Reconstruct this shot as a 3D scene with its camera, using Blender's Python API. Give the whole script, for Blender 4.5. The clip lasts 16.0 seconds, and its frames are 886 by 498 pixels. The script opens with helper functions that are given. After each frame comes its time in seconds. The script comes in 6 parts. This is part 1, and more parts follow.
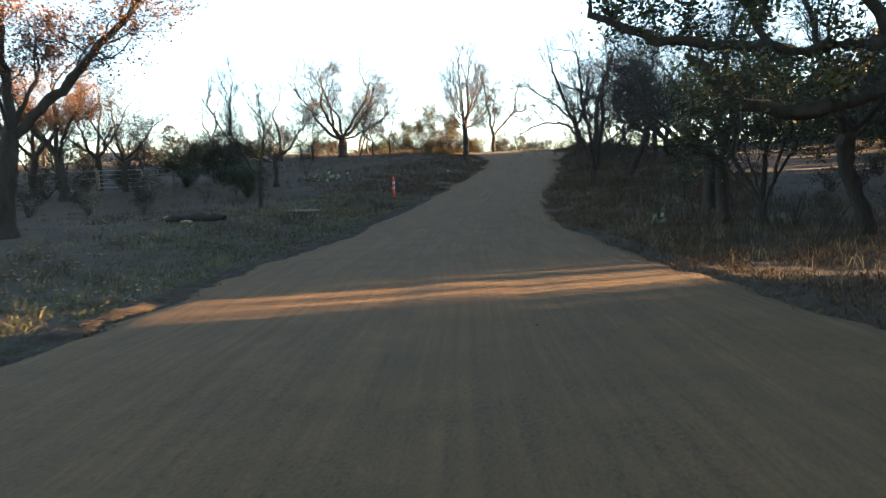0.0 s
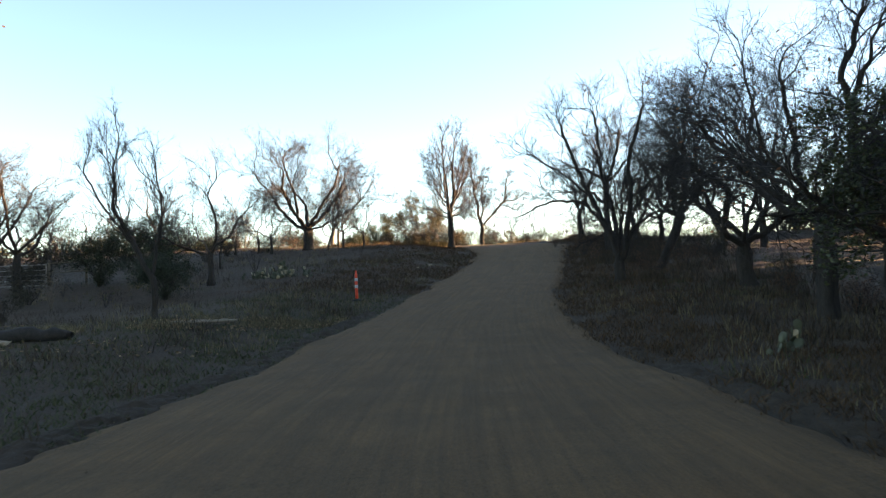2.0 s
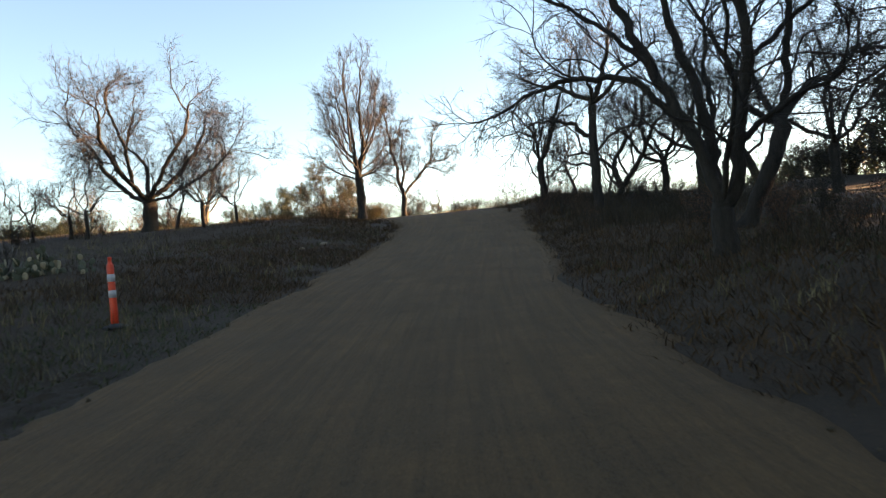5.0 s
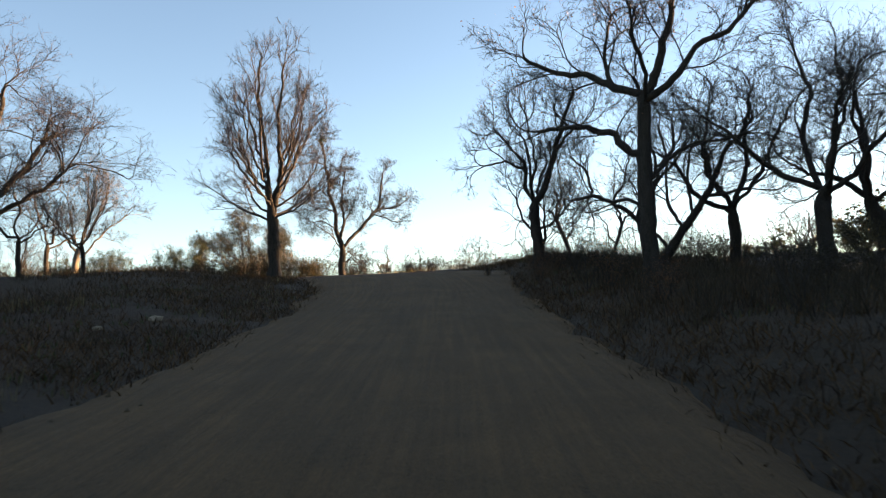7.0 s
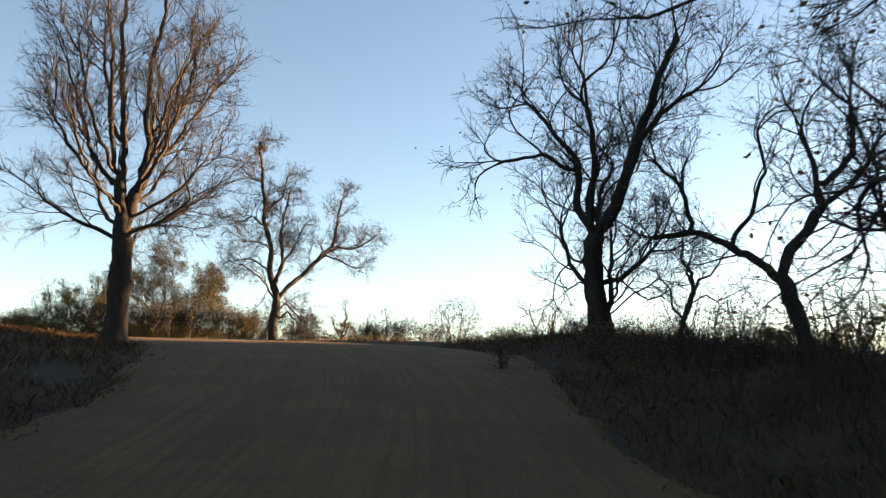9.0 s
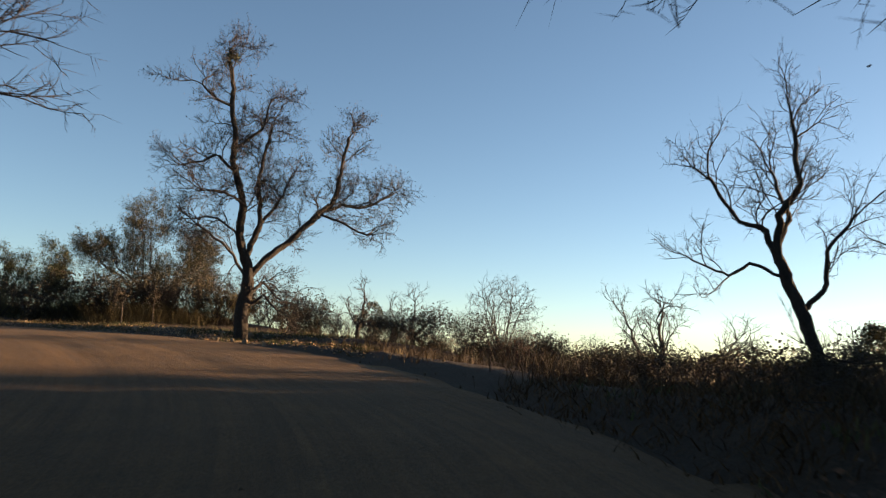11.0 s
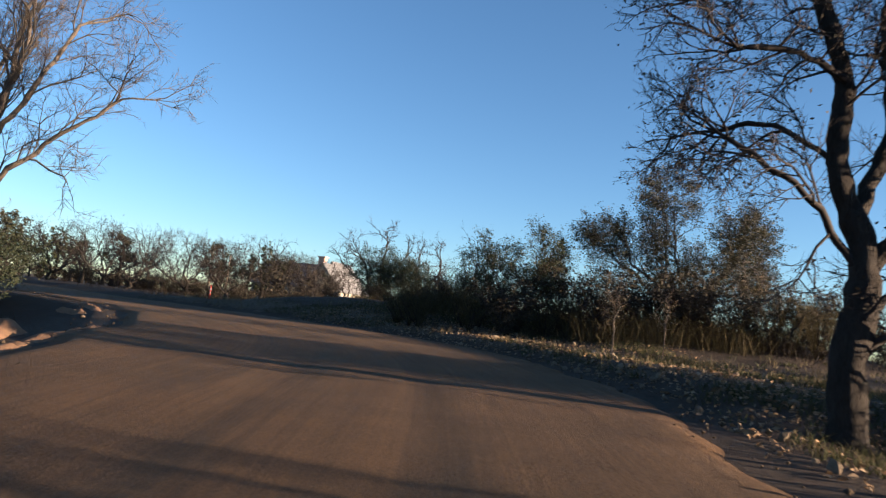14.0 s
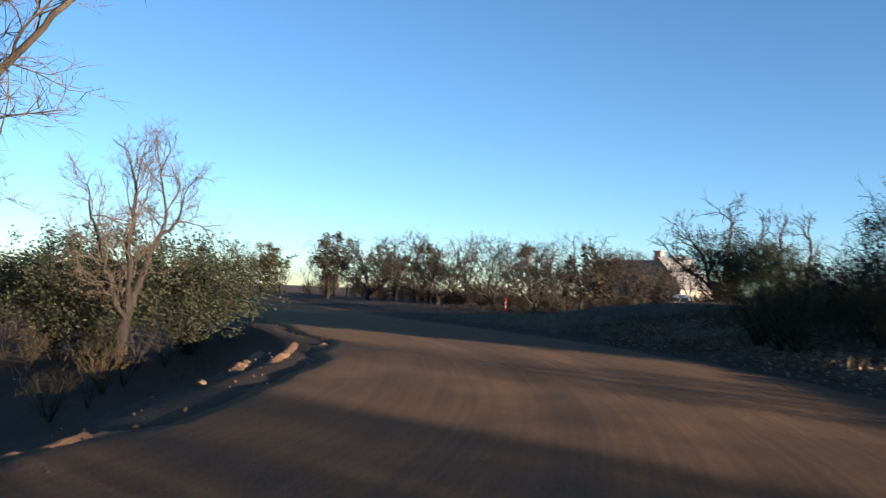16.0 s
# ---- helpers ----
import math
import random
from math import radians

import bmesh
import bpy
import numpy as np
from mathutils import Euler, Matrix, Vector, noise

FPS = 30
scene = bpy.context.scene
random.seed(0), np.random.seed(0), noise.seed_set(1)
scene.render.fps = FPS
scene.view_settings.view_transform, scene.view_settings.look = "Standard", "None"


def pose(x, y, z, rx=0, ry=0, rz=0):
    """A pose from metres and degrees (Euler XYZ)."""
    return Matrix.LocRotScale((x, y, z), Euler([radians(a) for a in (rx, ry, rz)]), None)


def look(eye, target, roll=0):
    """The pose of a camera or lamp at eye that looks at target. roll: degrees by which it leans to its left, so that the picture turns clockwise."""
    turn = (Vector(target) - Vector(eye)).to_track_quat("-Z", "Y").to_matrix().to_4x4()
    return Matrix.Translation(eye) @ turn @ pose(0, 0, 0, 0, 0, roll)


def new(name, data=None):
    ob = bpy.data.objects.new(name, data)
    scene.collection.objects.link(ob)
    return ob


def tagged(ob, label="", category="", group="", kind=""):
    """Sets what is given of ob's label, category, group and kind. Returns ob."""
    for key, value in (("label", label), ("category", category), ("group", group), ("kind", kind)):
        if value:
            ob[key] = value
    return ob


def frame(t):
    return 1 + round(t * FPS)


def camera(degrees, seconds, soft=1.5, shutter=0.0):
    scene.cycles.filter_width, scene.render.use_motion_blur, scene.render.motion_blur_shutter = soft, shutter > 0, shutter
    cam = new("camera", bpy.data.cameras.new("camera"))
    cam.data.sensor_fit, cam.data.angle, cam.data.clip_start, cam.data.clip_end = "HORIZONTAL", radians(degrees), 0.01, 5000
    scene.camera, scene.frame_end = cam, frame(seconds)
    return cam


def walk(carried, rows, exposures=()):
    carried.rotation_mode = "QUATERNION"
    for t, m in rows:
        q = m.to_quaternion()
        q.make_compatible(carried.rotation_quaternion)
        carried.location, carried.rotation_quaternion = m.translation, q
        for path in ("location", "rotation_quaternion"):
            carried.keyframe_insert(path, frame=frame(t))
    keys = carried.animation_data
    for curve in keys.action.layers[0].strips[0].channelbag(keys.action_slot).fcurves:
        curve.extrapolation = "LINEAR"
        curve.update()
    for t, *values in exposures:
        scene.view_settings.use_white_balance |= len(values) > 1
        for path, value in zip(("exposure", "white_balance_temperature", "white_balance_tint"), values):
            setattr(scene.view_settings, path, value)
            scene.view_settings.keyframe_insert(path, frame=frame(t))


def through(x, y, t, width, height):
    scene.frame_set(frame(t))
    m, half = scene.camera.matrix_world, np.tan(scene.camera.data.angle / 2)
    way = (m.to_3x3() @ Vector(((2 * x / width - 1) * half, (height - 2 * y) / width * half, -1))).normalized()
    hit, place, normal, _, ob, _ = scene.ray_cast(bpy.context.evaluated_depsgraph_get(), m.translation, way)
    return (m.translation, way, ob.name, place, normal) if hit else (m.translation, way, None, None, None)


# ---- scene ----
cam = camera(59.0, 16.0, 1.25, 0.2)
METRES, EYE, TILT, LEAN, TURN = 88.0, 1.45, -4.4, 2.3, 0.0
ROWS = [
    (0.0, 0.0, 0.0, 0.0, -0.0, 0.0, 0.0),
    (0.5, 0.0009, 0.0273, 0.0019, -2.59, 1.26, -1.98),
    (1.0, 0.0019, 0.0546, 0.0043, -1.86, 2.83, 1.47),
    (1.5, 0.0024, 0.0824, 0.0068, -1.27, 5.53, 0.45),
    (2.0, 0.0033, 0.1109, 0.0092, -1.0, 7.07, 0.35),
    (2.5, 0.0042, 0.1393, 0.0113, -1.76, 5.55, 1.02),
    (3.0, 0.0052, 0.1701, 0.0136, -1.76, 4.73, 2.11),
    (3.5, 0.0062, 0.2016, 0.0162, -1.9, 4.77, 2.48),
    (4.0, 0.0083, 0.2342, 0.0184, -3.71, 4.46, 2.93),
    (6.5, 0.0292, 0.4136, 0.0405, -9.06, 9.4, 2.2),
    (7.0, 0.0345, 0.4493, 0.046, -10.32, 10.12, 1.39),
    (7.5, 0.041, 0.4862, 0.054, -10.53, 9.39, 3.24),
    (8.0, 0.048, 0.524, 0.0601, -12.72, 13.47, 0.98),
    (8.5, 0.0546, 0.5599, 0.0663, -13.61, 14.47, -1.14),
    (11.0, 0.085, 0.7141, 0.0978, -10.49, 12.78, -4.22),
    (11.5, 0.0874, 0.7439, 0.1045, -6.76, 10.0, -4.44),
    (12.0, 0.0875, 0.7724, 0.1082, -0.79, 11.83, -9.63),
    (12.5, 0.086, 0.7973, 0.112, 5.7, 11.65, -11.26),
    (13.0, 0.0816, 0.8229, 0.1157, 15.5, 10.59, -10.59),
    (13.5, 0.0749, 0.8478, 0.1188, 22.09, 9.72, -9.3),
    (14.0, 0.066, 0.8732, 0.1219, 28.19, 7.88, -10.4),
    (14.5, 0.0547, 0.8972, 0.1251, 32.86, 8.89, -8.06),
    (15.0, 0.0413, 0.9198, 0.1278, 40.18, 4.92, -9.35),
    (15.5, 0.0258, 0.942, 0.1308, 45.11, 2.48, -8.06),
    (16.0, 0.0081, 0.9623, 0.1327, 53.42, 3.84, -7.45),
]
walk(cam, [(t, pose(0, 0, EYE, TILT, LEAN, TURN) @ pose(METRES * x, METRES * y, METRES * z, 90 + pitch, roll, yaw)) for t, x, y, z, yaw, pitch, roll in ROWS],
     exposures=((0, 4.5, 7700, 13), (1.0, 4.4, 8000, 13), (2, 4.1, 7800, 15), (3.5, 3.87, 8000, 17), (6.3, 3.85, 8500, 17), (7.0, 3.5, 7900, 16), (7.6, 3.45, 7800, 16), (8.5, 3.5, 8300, 16), (11, 2.5, 6900, 12), (12, 2.35, 6100, 10), (13, 2.22, 5600, 10), (14.5, 2.52, 5350, 9), (16, 2.45, 5250, 9)))
SKY = 0.05

# ---- world, sun and exposure: a low evening sun over the wooded slope east of the road ----
SUN_AZ, SUN_EL = 78.0, 5.2          # degrees clockwise from +y, and above the horizon
world = bpy.data.worlds.new("evening_sky")
scene.world = world
world.use_nodes = True
wn = world.node_tree
wn.nodes.clear()
sky = wn.nodes.new("ShaderNodeTexSky")
sky.sky_type = "NISHITA"
sky.sun_disc = False
sky.sun_elevation = radians(SUN_EL)
sky.sun_rotation = radians(SUN_AZ)
sky.air_density, sky.dust_density, sky.ozone_density = 0.7, 0.22, 1.6
bg = wn.nodes.new("ShaderNodeBackground")
bg.inputs["Strength"].default_value = SKY
out = wn.nodes.new("ShaderNodeOutputWorld")
wn.links.new(sky.outputs[0], bg.inputs["Color"])
wn.links.new(bg.outputs[0], out.inputs["Surface"])
sun_data = bpy.data.lights.new("sun", "SUN")
sun_data.energy, sun_data.angle, sun_data.color = 4.4, radians(0.6), (1.0, 0.66, 0.38)
sun = new("sun", sun_data)
az, el = radians(SUN_AZ), radians(SUN_EL)
sun_dir = Vector((math.sin(az) * math.cos(el), math.cos(az) * math.cos(el), math.sin(el)))
sun.matrix_basis = look(sun_dir * 100, (0, 0, 0))

# ---- materials ----
def node_material(name, rough=0.9, metallic=0.0):
    m = bpy.data.materials.new(name)
    m.use_nodes = True
    nt = m.node_tree
    b = nt.nodes["Principled BSDF"]
    b.inputs["Roughness"].default_value = rough
    b.inputs["Metallic"].default_value = metallic
    b.inputs["Specular IOR Level"].default_value = 0.3
    return m, nt, b


def noise_node(nt, scale, detail=5.0, rough=0.6, coords=None, stretch=None):
    tc = nt.nodes.new("ShaderNodeTexCoord")
    src = tc.outputs[coords or "Object"]
    if stretch:
        mp = nt.nodes.new("ShaderNodeMapping")
        mp.inputs["Scale"].default_value = stretch
        nt.links.new(src, mp.inputs["Vector"])
        src = mp.outputs[0]
    n = nt.nodes.new("ShaderNodeTexNoise")
    n.inputs["Scale"].default_value, n.inputs["Detail"].default_value, n.inputs["Roughness"].default_value = scale, detail, rough
    nt.links.new(src, n.inputs["Vector"])
    return n.outputs["Fac"]


def ramp_node(nt, fac, stops):
    r = nt.nodes.new("ShaderNodeValToRGB")
    while len(r.color_ramp.elements) < len(stops):
        r.color_ramp.elements.new(0.5)
    for e, (p, c) in zip(r.color_ramp.elements, stops):
        e.position, e.color = p, (*c, 1)
    nt.links.new(fac, r.inputs[0])
    return r.outputs[0]


def mix_node(nt, fac, a, b, mode="MIX"):
    m = nt.nodes.new("ShaderNodeMix")
    m.data_type, m.blend_type = "RGBA", mode
    if isinstance(fac, (int, float)):
        m.inputs[0].default_value = fac
    else:
        nt.links.new(fac, m.inputs[0])
    for sock, v in ((m.inputs[6], a), (m.inputs[7], b)):
        if isinstance(v, tuple):
            sock.default_value = (*v, 1)
        else:
            nt.links.new(v, sock)
    return m.outputs[2]


def bump_node(nt, b, height, strength=0.5, dist=0.02):
    n = nt.nodes.new("ShaderNodeBump")
    n.inputs["Strength"].default_value, n.inputs["Distance"].default_value = strength, dist
    nt.links.new(height, n.inputs["Height"])
    nt.links.new(n.outputs[0], b.inputs["Normal"])


def simple(name, lo, hi, scale=6.0, rough=0.9, bump=0.4, dist=0.01, metallic=0.0, stretch=None, random_mix=0.0):
    """Two-tone noise colour at a coarse and a fine scale, with fine relief."""
    m, nt, b = node_material(name, rough, metallic)
    f1 = noise_node(nt, scale, stretch=stretch)
    f2 = noise_node(nt, scale * 7.3, stretch=stretch)
    c = ramp_node(nt, f1, [(0.3, lo), (0.7, hi)])
    c = mix_node(nt, 0.35, c, ramp_node(nt, f2, [(0.3, tuple(v * 0.6 for v in lo)), (0.7, tuple(min(1, v * 1.25) for v in hi))]))
    if random_mix:
        oi = nt.nodes.new("ShaderNodeObjectInfo")
        g = nt.nodes.new("ShaderNodeNewGeometry")
        ad = nt.nodes.new("ShaderNodeMath")
        ad.operation = "ADD"
        nt.links.new(oi.outputs["Random"], ad.inputs[0])
        nt.links.new(g.outputs["Random Per Island"], ad.inputs[1])
        fr = nt.nodes.new("ShaderNodeMath")
        fr.operation = "FRACT"
        nt.links.new(ad.outputs[0], fr.inputs[0])
        v = ramp_node(nt, fr.outputs[0], [(0.0, tuple([1 - random_mix] * 3)), (1.0, (1, 1, 1))])
        c = mix_node(nt, 1.0, c, v, "MULTIPLY")
    nt.links.new(c, b.inputs["Base Color"])
    if bump:
        bump_node(nt, b, f2, bump, dist)
    return m


def leaf_material(name, colours, rough=0.55, through=0.25):
    """Leaves: each one takes its own tone, and lets some light through."""
    m, nt, b = node_material(name, rough)
    g = nt.nodes.new("ShaderNodeNewGeometry")
    c = ramp_node(nt, g.outputs["Random Per Island"], [(i / max(1, len(colours) - 1), k) for i, k in enumerate(colours)])
    big = noise_node(nt, 0.9)
    c = mix_node(nt, 1.0, c, ramp_node(nt, big, [(0.3, (0.65, 0.65, 0.65)), (0.7, (1.0, 1.0, 1.0))]), "MULTIPLY")
    nt.links.new(c, b.inputs["Base Color"])
    tr = nt.nodes.new("ShaderNodeBsdfTranslucent")
    nt.links.new(c, tr.inputs["Color"])
    mx = nt.nodes.new("ShaderNodeMixShader")
    mx.inputs[0].default_value = through
    o = nt.nodes["Material Output"]
    nt.links.new(b.outputs[0], mx.inputs[1])
    nt.links.new(tr.outputs[0], mx.inputs[2])
    nt.links.new(mx.outputs[0], o.inputs["Surface"])
    return m


def road_material():
    """Graded caliche dirt: tan, with darker damp patches, wheel lines along the road (uv: across, along) and fine gravel."""
    m, nt, b = node_material("dirt_road", 0.95)
    big = noise_node(nt, 0.35)
    mid = noise_node(nt, 2.5)
    fine = noise_node(nt, 38.0, 6.0, 0.7)
    lines = noise_node(nt, 1.0, 4.0, 0.6, "UV", (3.2, 0.10, 1.0))
    c = ramp_node(nt, big, [(0.3, (0.0842, 0.0443, 0.0167)), (0.7, (0.1242, 0.0697, 0.0265))])
    c = mix_node(nt, 0.5, c, ramp_node(nt, mid, [(0.3, (0.0713, 0.0374, 0.0139)), (0.72, (0.1372, 0.0766, 0.0292))]))
    c = mix_node(nt, 0.45, c, ramp_node(nt, lines, [(0.35, (0.0605, 0.0305, 0.0111)), (0.62, (0.1511, 0.0816, 0.0305))]))
    treads = noise_node(nt, 1.0, 3.0, 0.6, "UV", (11.0, 0.22, 1.0))
    c = mix_node(nt, 1.0, c, ramp_node(nt, treads, [(0.38, (0.62, 0.60, 0.58)), (0.6, (1.15, 1.13, 1.10))]), "MULTIPLY")
    patch = noise_node(nt, 0.9, 6.0, 0.7)
    c = mix_node(nt, 1.0, c, ramp_node(nt, patch, [(0.36, (0.55, 0.53, 0.51)), (0.62, (1.15, 1.10, 1.05))]), "MULTIPLY")
    c = mix_node(nt, 0.5, c, ramp_node(nt, fine, [(0.35, (0.0497, 0.0275, 0.0104)), (0.66, (0.1868, 0.1110, 0.0452))]))
    nt.links.new(c, b.inputs["Base Color"])
    ad = nt.nodes.new("ShaderNodeMath")
    ad.operation = "MULTIPLY_ADD"
    ad.inputs[1].default_value = 0.9
    nt.links.new(lines, ad.inputs[0])
    nt.links.new(fine, ad.inputs[2])
    bump_node(nt, b, ad.outputs[0], 0.9, 0.035)
    return m


def ground_material():
    """Winter pasture: dark soil, low green weeds and patches of straw."""
    m, nt, b = node_material("pasture_soil", 0.97)
    big = noise_node(nt, 0.22)
    mid = noise_node(nt, 1.7)
    fine = noise_node(nt, 22.0, 6.0, 0.7)
    c = ramp_node(nt, big, [(0.35, (0.0231, 0.0175, 0.0084)), (0.65, (0.0378, 0.0216, 0.0128))])
    c = mix_node(nt, 0.6, c, ramp_node(nt, mid, [(0.32, (0.0140, 0.0135, 0.0057)), (0.52, (0.0336, 0.0216, 0.0121)), (0.75, (0.0784, 0.0473, 0.0257))]))
    c = mix_node(nt, 0.45, c, ramp_node(nt, fine, [(0.35, (0.0154, 0.0115, 0.0068)), (0.68, (0.0896, 0.0540, 0.0311))]))
    nt.links.new(c, b.inputs["Base Color"])
    bump_node(nt, b, fine, 0.8, 0.06)
    return m


M_ROAD, M_GROUND = road_material(), ground_material()
M_SOIL = simple("loose_red_soil", (0.13, 0.07, 0.036), (0.24, 0.145, 0.08), 5.0, 0.97, 0.8, 0.04)
M_BANK = simple("rubbly_bank_soil", (0.045, 0.032, 0.019), (0.12, 0.086, 0.052), 7.0, 0.97, 1.0, 0.06)
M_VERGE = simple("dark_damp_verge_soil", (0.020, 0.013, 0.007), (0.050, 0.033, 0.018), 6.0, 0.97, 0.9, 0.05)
M_BARK = simple("oak_bark", (0.010, 0.0085, 0.007), (0.046, 0.038, 0.031), 7.0, 0.95, 1.0, 0.05, stretch=(1, 1, 0.22))
M_BARK_PALE = simple("pale_bark", (0.07, 0.057, 0.045), (0.14, 0.115, 0.092), 9.0, 0.95, 0.9, 0.03, stretch=(1, 1, 0.25))
M_TWIG = simple("grey_twigs", (0.017, 0.014, 0.013), (0.036, 0.030, 0.027), 14.0, 0.9, 0.0)
M_TWIG_MID = simple("dun_twigs", (0.055, 0.045, 0.034), (0.095, 0.078, 0.06), 14.0, 0.9, 0.0)
M_TWIG_PALE = simple("pale_twigs", (0.11, 0.085, 0.06), (0.19, 0.15, 0.105), 14.0, 0.9, 0.0)
M_LIVE = leaf_material("live_oak_leaves", [(0.022, 0.031, 0.013), (0.042, 0.052, 0.019), (0.070, 0.072, 0.028)])
M_OLIVE = leaf_material("dusty_oak_leaves", [(0.022, 0.024, 0.011), (0.038, 0.037, 0.015), (0.052, 0.044, 0.019)])
M_RUST = leaf_material("rust_leaves", [(0.10, 0.046, 0.023), (0.17, 0.078, 0.036), (0.085, 0.05, 0.032)])
M_CEDAR = leaf_material("cedar_sprays", [(0.015, 0.024, 0.012), (0.027, 0.038, 0.017), (0.042, 0.047, 0.022)], 0.7, 0.12)
M_STRAW = leaf_material("dry_grass", [(0.09, 0.073, 0.036), (0.16, 0.128, 0.068), (0.23, 0.185, 0.10)], 0.8, 0.3)
M_WEED = leaf_material("green_weeds", [(0.0390, 0.0494, 0.0196), (0.0650, 0.0728, 0.0280), (0.1040, 0.0936, 0.0448)], 0.8, 0.3)
M_BROOM = leaf_material("dry_broomweed", [(0.045, 0.038, 0.016), (0.08, 0.064, 0.027), (0.12, 0.094, 0.042)], 0.85, 0.2)
M_DUN = leaf_material("withered_leaves", [(0.024, 0.022, 0.013), (0.040, 0.033, 0.019), (0.056, 0.043, 0.025)], 0.8, 0.15)
M_SEDGE = leaf_material("rusty_winter_weeds", [(0.030, 0.021, 0.012), (0.058, 0.039, 0.021), (0.09, 0.06, 0.033)], 0.85, 0.2)
M_BANKGRASS = leaf_material("short_bank_grass", [(0.035, 0.042, 0.014), (0.065, 0.066, 0.022), (0.12, 0.095, 0.045)], 0.85, 0.25)
M_MATTED = leaf_material("matted_weeds", [(0.0324, 0.0175, 0.0084), (0.0702, 0.0392, 0.0168), (0.1242, 0.0702, 0.0308)], 0.9, 0.15)
M_BRUSH = leaf_material("brush_stems", [(0.024, 0.018, 0.011), (0.042, 0.031, 0.018), (0.062, 0.046, 0.027)], 0.85, 0.15)
M_LITTER = leaf_material("leaf_litter", [(0.16, 0.10, 0.055), (0.27, 0.18, 0.10), (0.36, 0.26, 0.16)], 0.85, 0.1)
M_ROCK = simple("limestone_rubble", (0.14, 0.105, 0.07), (0.29, 0.23, 0.16), 7.0, 0.95, 0.7, 0.02, random_mix=0.4)
M_PEAR = simple("cactus_pad", (0.05, 0.06, 0.035), (0.10, 0.105, 0.065), 6.0, 0.7, 0.4, 0.008, random_mix=0.3)
M_PEAR_DRY = simple("dry_cactus_pad", (0.20, 0.165, 0.10), (0.36, 0.30, 0.20), 6.0, 0.8, 0.4, 0.008)
M_ORANGE = simple("orange_plastic", (0.62, 0.05, 0.022), (0.72, 0.075, 0.03), 5.0, 0.45, 0.1, 0.002)
M_TAPE = simple("white_reflective_tape", (0.30, 0.30, 0.30), (0.42, 0.42, 0.42), 20.0, 0.5, 0.05, 0.001)
M_RUBBER = simple("black_rubber", (0.018, 0.018, 0.018), (0.035, 0.034, 0.033), 9.0, 0.8, 0.3, 0.004)
M_GALV = simple("weathered_galvanised_pipe", (0.20, 0.19, 0.175), (0.32, 0.305, 0.28), 6.0, 0.5, 0.1, 0.002, metallic=0.5)
M_POSTWOOD = simple("weathered_post_wood", (0.12, 0.095, 0.07), (0.24, 0.195, 0.15), 8.0, 0.95, 0.7, 0.01, stretch=(1, 1, 0.15))
M_CHAR = simple("charred_log", (0.012, 0.011, 0.010), (0.04, 0.034, 0.03), 8.0, 0.95, 0.9, 0.02)
M_STONEWALL = simple("limestone_house_wall", (0.23, 0.205, 0.16), (0.35, 0.315, 0.25), 1.8, 0.95, 0.5, 0.03)
M_ROOF = simple("grey_shingle_roof", (0.10, 0.10, 0.105), (0.17, 0.17, 0.175), 2.2, 0.9, 0.5, 0.02)
M_CHIMNEY = simple("pink_brick_chimney", (0.42, 0.24, 0.18), (0.55, 0.34, 0.26), 3.0, 0.95, 0.5, 0.02)
M_WHITE = simple("white_painted_metal", (0.70, 0.69, 0.66), (0.82, 0.81, 0.78), 3.0, 0.45, 0.05, 0.002)
M_GLASS = simple("dark_window_glass", (0.02, 0.025, 0.03), (0.04, 0.045, 0.05), 2.0, 0.08, 0.0)


# ---- mesh helpers ----
def mesh_from(name, verts, faces, material, smooth=False, uv=None):
    """A mesh from numpy arrays; faces of one width (3 or 4)."""
    verts, faces = np.asarray(verts, np.float32), np.asarray(faces, np.int32)
    me = bpy.data.meshes.new(name)
    k = faces.shape[1]
    me.vertices.add(len(verts))
    me.vertices.foreach_set("co", verts.ravel())
    me.loops.add(faces.size)
    me.loops.foreach_set("vertex_index", faces.ravel())
    me.polygons.add(len(faces))
    me.polygons.foreach_set("loop_start", np.arange(0, faces.size, k, dtype=np.int32))
    if smooth:
        me.polygons.foreach_set("use_smooth", np.ones(len(faces), bool))
    if uv is not None:
        layer = me.uv_layers.new(name="UVMap")
        layer.data.foreach_set("uv", np.asarray(uv, np.float32)[faces.ravel()].ravel())
    me.materials.append(material)
    me.update(calc_edges=True)
    me.validate()
    return me


def thing(name, place, label, category, group="", kind="", turn=0.0, scale=1.0):
    """A top-level thing: an Empty at its base."""
    e = new(name)
    e.empty_display_size = 0.2
    e.matrix_basis = Matrix.LocRotScale(place, Euler((0, 0, radians(turn))), (scale, scale, scale))
    return tagged(e, label, category, group, kind)


def part(name, data, parent, label="", material=None):
    """A mesh (or a bmesh) as one object under a thing or a part."""
    if isinstance(data, bmesh.types.BMesh):
        me = bpy.data.meshes.new(name)
        data.to_mesh(me)
        data.free()
        data = me
        me.materials.append(material)
    ob = new(name, data)
    ob.parent = parent
    return tagged(ob, label)


def box_bm(size, centre=(0, 0, 0), bevel=0.0):
    bm = bmesh.new()
    bmesh.ops.create_cube(bm, size=1, matrix=Matrix.LocRotScale(centre, None, size))
    if bevel:
        bmesh.ops.bevel(bm, geom=bm.edges[:], offset=bevel, segments=2, affect="EDGES", profile=0.7)
    return bm


